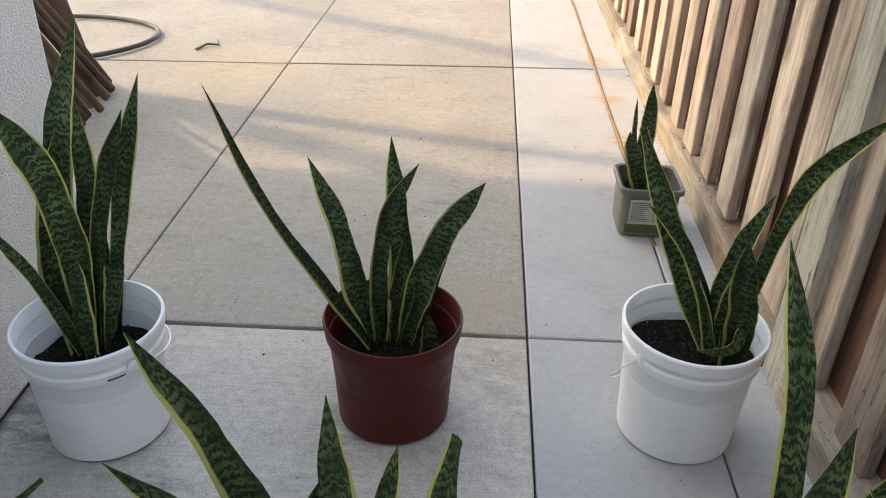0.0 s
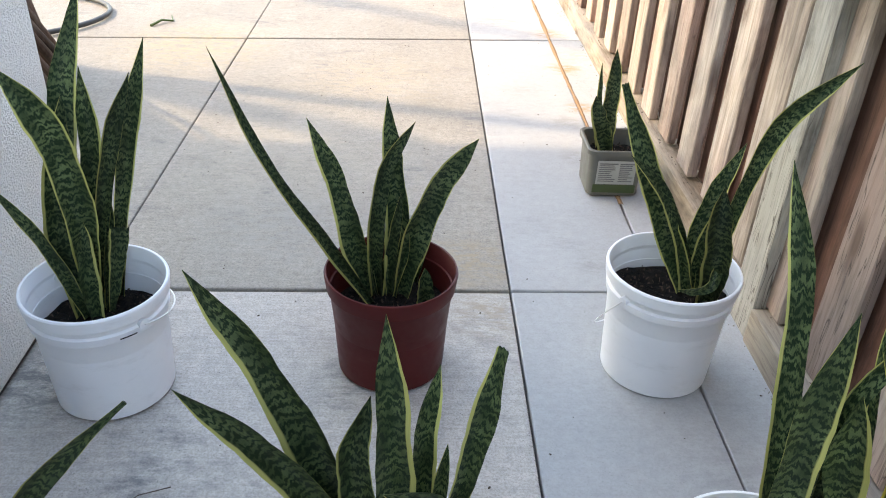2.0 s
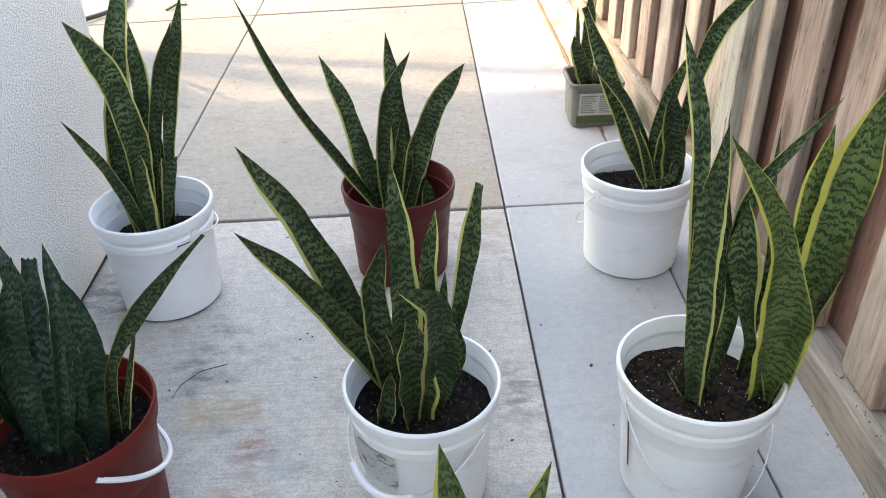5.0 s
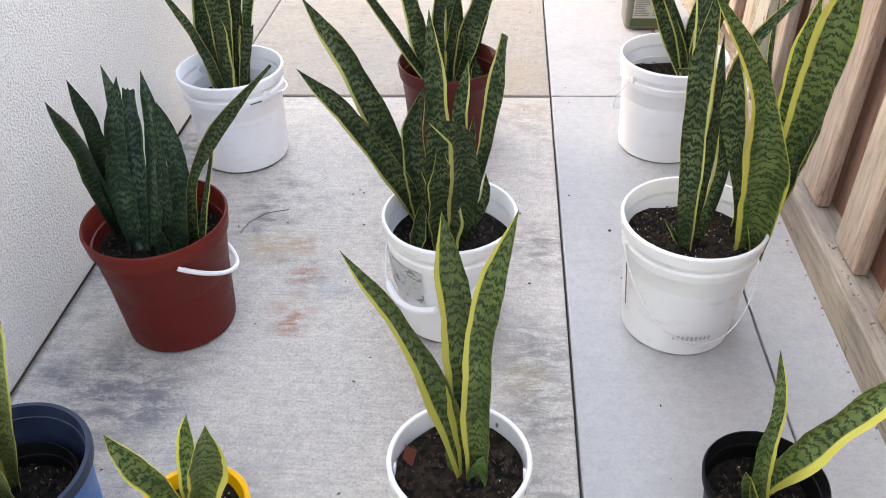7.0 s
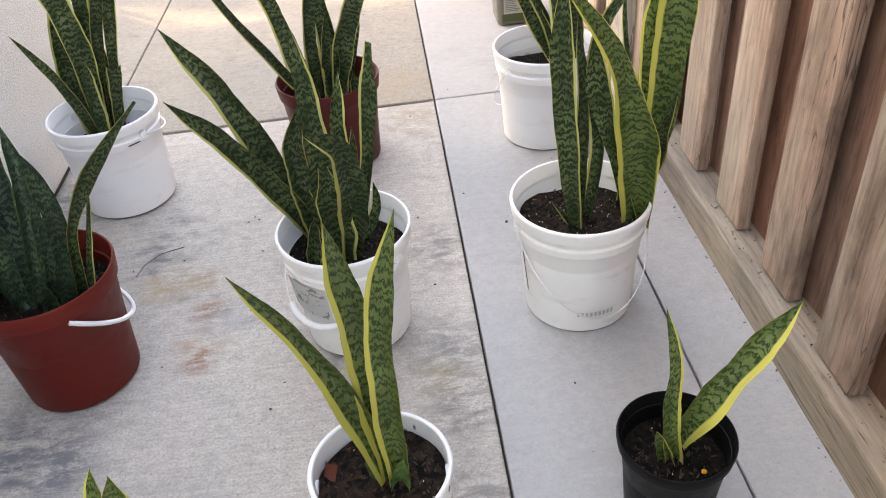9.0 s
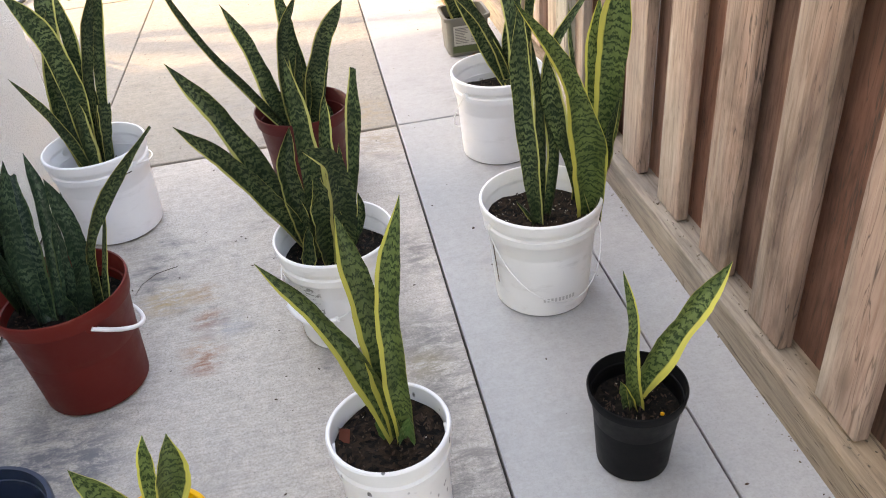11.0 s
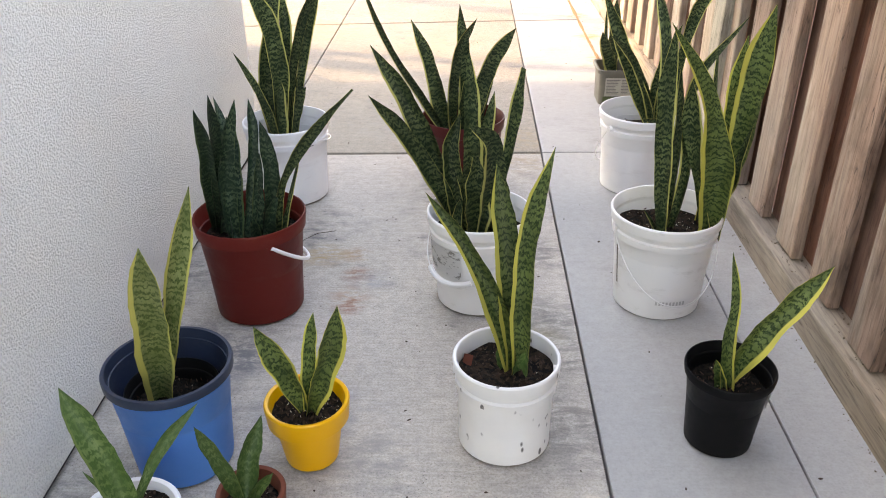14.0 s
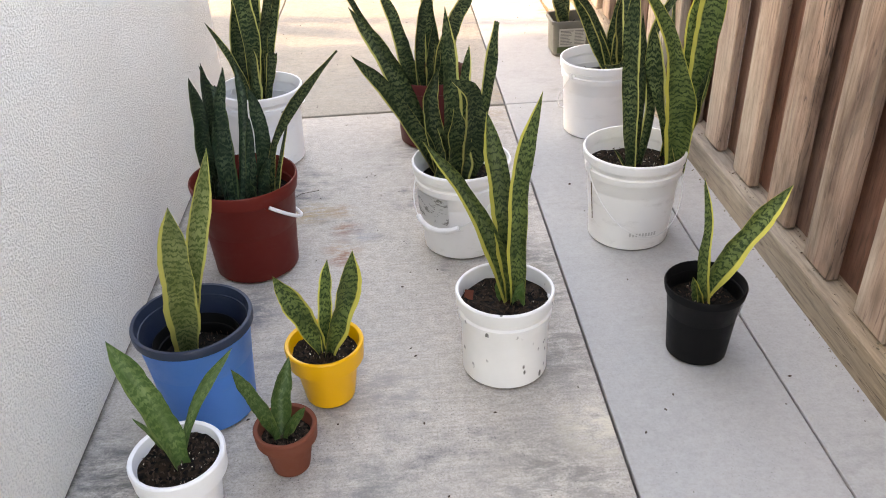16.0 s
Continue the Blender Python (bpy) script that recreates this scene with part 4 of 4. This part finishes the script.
leaf(tc, (-0.015, -0.006, 0.073), (-0.030, -0.006, 0.127), (-0.048, -0.006, 0.177), (-0.065, -0.006, 0.220), (0.012, 0.024, 0.021, 0.000), -76, M_LEAF_S)
leaf(tc, (-0.006, -0.011, 0.073), (-0.006, 0.010, 0.104), (-0.003, 0.033, 0.139), (0.012, 0.064, 0.183), (0.022, 0.034, 0.030, 0.000), -76, M_LEAF_S)
leaf(tc, (-0.004, -0.004, 0.073), (0.008, -0.004, 0.091), (0.022, -0.004, 0.111), (0.039, -0.004, 0.131), (0.010, 0.018, 0.016, 0.000), -76, M_LEAF_S)
leaf(ws, (0.004, -0.007, 0.100), (-0.010, 0.006, 0.169), (-0.038, 0.022, 0.247), (-0.070, 0.038, 0.312), (0.024, 0.041, 0.038, 0.000), -67, M_LEAF_S)
leaf(ws, (0.005, 0.001, 0.100), (0.018, 0.027, 0.146), (0.046, 0.059, 0.196), (0.091, 0.096, 0.241), (0.008, 0.013, 0.019, 0.000), -67, M_LEAF_S)
leaf(ws, (-0.009, 0.015, 0.100), (-0.026, 0.015, 0.126), (-0.040, 0.015, 0.157), (-0.057, 0.015, 0.182), (0.006, 0.009, 0.008, 0.000), -67, M_LEAF_S)
leaf(tb, (-0.013, 0.015, 0.100), (-0.019, 0.023, 0.180), (-0.015, 0.033, 0.272), (-0.017, 0.045, 0.374), (0.038, 0.046, 0.039, 0.000), -105, M_LEAF)
leaf(tb, (-0.030, 0.025, 0.100), (-0.043, 0.031, 0.176), (-0.047, 0.038, 0.254), (-0.051, 0.045, 0.334), (0.020, 0.026, 0.014, 0.000), -104, M_LEAF)
leaf(tb, (-0.017, -0.004, 0.100), (-0.033, -0.004, 0.158), (-0.051, -0.004, 0.206), (-0.067, -0.004, 0.261), (0.037, 0.048, 0.042, 0.000), -105, M_LEAF)

# ---- the far corner: sticks and a hose ----
rnd = random.Random(8)
for k in range(13):
    q = k / 12
    foot = Vector((-1.30 - 0.12 * q + rnd.uniform(-0.03, 0.03), 2.56 + 0.50 * q, 0.012))
    top = Vector((-1.62 - 0.10 * q + rnd.uniform(-0.03, 0.03), 1.72 + 0.05 * q, 1.75 + rnd.uniform(-0.1, 0.12)))
    bm = bmesh.new()
    pts = [foot.lerp(top, i / 8) + Vector((rnd.uniform(-0.008, 0.008), rnd.uniform(-0.008, 0.008), 0)) for i in range(9)]
    tube(bm, pts, rnd.uniform(0.011, 0.016), 10, 0.8)
    tagged(part("stick", bm, M_STICK, smooth=True), "dark brown wooden pole leaning on the house", "stick", "leaning poles")
# Extra pole, added so that its shadow falls as a band across the slabs.
bm = bmesh.new()
tube(bm, [(-1.46, 2.99, 0.0), (-1.7, 2.95, 1.3), (-1.95, 2.92, 2.6)], 0.045, 12, 0.9)
tagged(part("long_pole", bm, M_STICK, smooth=True), "long pole added among the brown poles to cast a shadow band", "pole", "leaning poles")
bm = bmesh.new()
pts = []
for i in range(49):
    a = radians(-150 + 300 * i / 48)
    pts.append((-1.86 + 0.40 * math.cos(a) * (1 + 0.15 * math.sin(a)), 3.58 + 0.34 * math.sin(a), 0.016))
tube(bm, pts, 0.0105, 10)
tagged(part("garden_hose", bm, M_HOSE, smooth=True), "dark rubber garden hose lying in a loop on the concrete", "hose")

# litter on the paving
bm = bmesh.new()
tube(bm, [(-0.50, 1.06, 0.004), (-0.545, 1.04, 0.007), (-0.575, 1.005, 0.006), (-0.585, 0.97, 0.004)], 0.001, 6, 0.5)
tagged(part("twig", bm, M_STICK, smooth=True), "thin curved dry twig lying on the concrete", "twig")
bm = bmesh.new()
for _ in range(240):
    x, y = rnd.uniform(-0.8, 0.56), rnd.uniform(-0.6, 4.6)
    r = rnd.uniform(0.0007, 0.0022)
    bmesh.ops.create_icosphere(bm, subdivisions=1, radius=1, matrix=Matrix.LocRotScale((x, y, 0.003), Euler((0, 0, rnd.uniform(0, 6))), (r * rnd.uniform(1, 2.2), r, r * 0.6)))
tagged(part("grit", bm, M_BARK), "dark crumbs and grit scattered on the paving", "grit", kind="stuff")
bm = bmesh.new()
for _ in range(800):
    y = rnd.uniform(-0.9, 4.2)
    r = rnd.uniform(0.0007, 0.0026)
    x = rnd.choice((rnd.uniform(0.612, 0.622), rnd.uniform(0.577, 0.591))) if rnd.random() < 0.7 else rnd.uniform(0.549, 0.562)
    z = 0.083 if x > 0.566 else 0.003
    bmesh.ops.create_icosphere(bm, subdivisions=1, radius=1, matrix=Matrix.LocRotScale((x, y, z), Euler((rnd.uniform(0, 6), 0, rnd.uniform(0, 6))), (r * rnd.uniform(0.8, 1.6), r * rnd.uniform(0.5, 1), r * 0.5)))
tagged(part("debris", bm, M_CRUMB), "dry soil and leaf crumbs along the fence beam", "debris", kind="stuff")
# Piece of green plastic, drawn with the plain leaf material.
bm = bmesh.new()
tube(bm, [(-1.24, 3.52, 0.006), (-1.21, 3.58, 0.014), (-1.17, 3.60, 0.006), (-1.19, 3.66, 0.01)], 0.006, 6, 0.5)
tagged(part("green_scrap", bm, M_LEAF_S, smooth=True), "small scrap of green plastic on the concrete", "leaf scrap")

# ---- concrete slabs ----
def slab(name, x0, x1, near, far, material, label, z=0.0):
    """A slab between two joints along y (at x0 and x1) and two cross joints (near and far: y on the middle line, slope)."""
    bm = bmesh.new()
    corners = [(x, q[0] + q[1] * (x - 0.094) + k * 2.6 * G) for q, k in ((near, 1), (far, -1)) for x in ((x0, x1) if k > 0 else (x1, x0))]
    low = [bm.verts.new((*c, -0.09)) for c in corners]
    high = [bm.verts.new((*c, z)) for c in corners]
    bm.faces.new(low[::-1])
    top = bm.faces.new(high)
    for k in range(4):
        m = (k + 1) % 4
        bm.faces.new((low[k], low[m], high[m], high[k]))
    bmesh.ops.bevel(bm, geom=list(top.edges), offset=0.004, segments=2, affect="EDGES", profile=0.5)
    return part(name, bm, material, pavement, label)


bm = bmesh.new()
rows_ = []
rnd = random.Random(31)
for k in range(90):
    y = 2.05 + 0.03 * k
    w = 0.004 + 0.012 * abs(noise.noise((y * 3.1, 0, 0))) + 0.006 * abs(noise.noise((y * 13, 5, 0)))
    x = 0.431 + 0.004 * noise.noise((y * 2, 9, 0))
    rows_.append([bm.verts.new((x + w * u, y, 0.0058 - 0.003 * abs(u))) for u in (-1, 0, 1)])
for one, two in zip(rows_, rows_[1:]):
    for k in range(2):
        bm.faces.new((one[k], one[k + 1], two[k + 1], two[k]))
tagged(part("joint_dirt", bm, M_RUST, smooth=True), "rusty brown dirt washed into the paving joint", "dirt", kind="stuff")

ground = tagged(new("ground"), "bare earth below and beyond the paving", "ground", kind="structure")
bm = bmesh.new()
bmesh.ops.create_grid(bm, x_segments=8, y_segments=8, size=400, matrix=Matrix.Translation((0, 0, -0.02)))
part("earth", bm, M_EARTH, ground)
pavement = tagged(new("pavement"), "weathered concrete patio slabs with dark joints", "pavement", kind="structure")
G = 0.002
CROSS = [(-6.0, 0.0), (1.632, 0.025), (3.485, 0.085), (5.6, 0.085), (9.0, 0.05)]
for j in range(4):
    edges = [WALL_X - 0.03 if j == 0 else -0.822, 0.094, 0.431, 0.70]
    for i in range(3):
        slab("slab", edges[i] + G, edges[i + 1] - G, CROSS[j], CROSS[j + 1], (M_SLAB_FAR if j else M_SLAB) if i == 0 else M_STRIP,
             "beige broomed concrete" if i == 0 else "smoother grey concrete", 0.0012 * ((i * 2 + j) % 3))
    if j:
        near = CROSS[j] if j > 1 else (WALL_END + 0.005, 0.0)
        slab("slab", -6.0, edges[0] - G, near, CROSS[j + 1], M_SLAB_FAR, "beige broomed concrete", 0.001)

# ---- fence ----
fence = tagged(new("fence"), "weathered board-on-board cedar fence on a ground beam", "fence", kind="structure")
rnd = random.Random(4)
PITCH, WIDE, FIRST, TOP = 0.2105, 0.106, 0.415, 1.32
for k in range(-12, 40):
    y = FIRST + PITCH * k
    bm = bmesh.new()
    box(bm, (0.592, y - WIDE / 2, 0.082), (0.618, y + WIDE / 2, TOP), 0.003)
    b = part("board", bm, M_FENCE, fence)
    b.matrix_world = pose(rnd.uniform(-0.003, 0.003), rnd.uniform(-0.004, 0.004), rnd.uniform(0, 0.006), rnd.uniform(-0.15, 0.15), 0, 0)
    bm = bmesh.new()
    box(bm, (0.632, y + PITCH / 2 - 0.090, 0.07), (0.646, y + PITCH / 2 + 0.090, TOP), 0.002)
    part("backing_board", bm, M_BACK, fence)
for y0, y1 in ((-4.0, -0.9), (-0.897, 1.476), (1.577, 3.9), (3.903, 9.0)):
    bm = bmesh.new()
    box(bm, (FENCE_X, y0, -0.01), (0.646, y1, 0.080), 0.006, 2)
    part("beam", bm, M_BEAM, fence, "weathered ground beam")
bm = bmesh.new()
box(bm, (0.555, -4.0, 0.735), (0.591, 1.476, 0.825), 0.004)
part("rail", bm, M_BEAM, fence, "pale horizontal rail")
bm = bmesh.new()
box(bm, (0.568, 1.478, -0.02), (0.623, 1.575, 1.36), 0.006, 2)
part("post", bm, M_POST, fence, "split grey fence post")
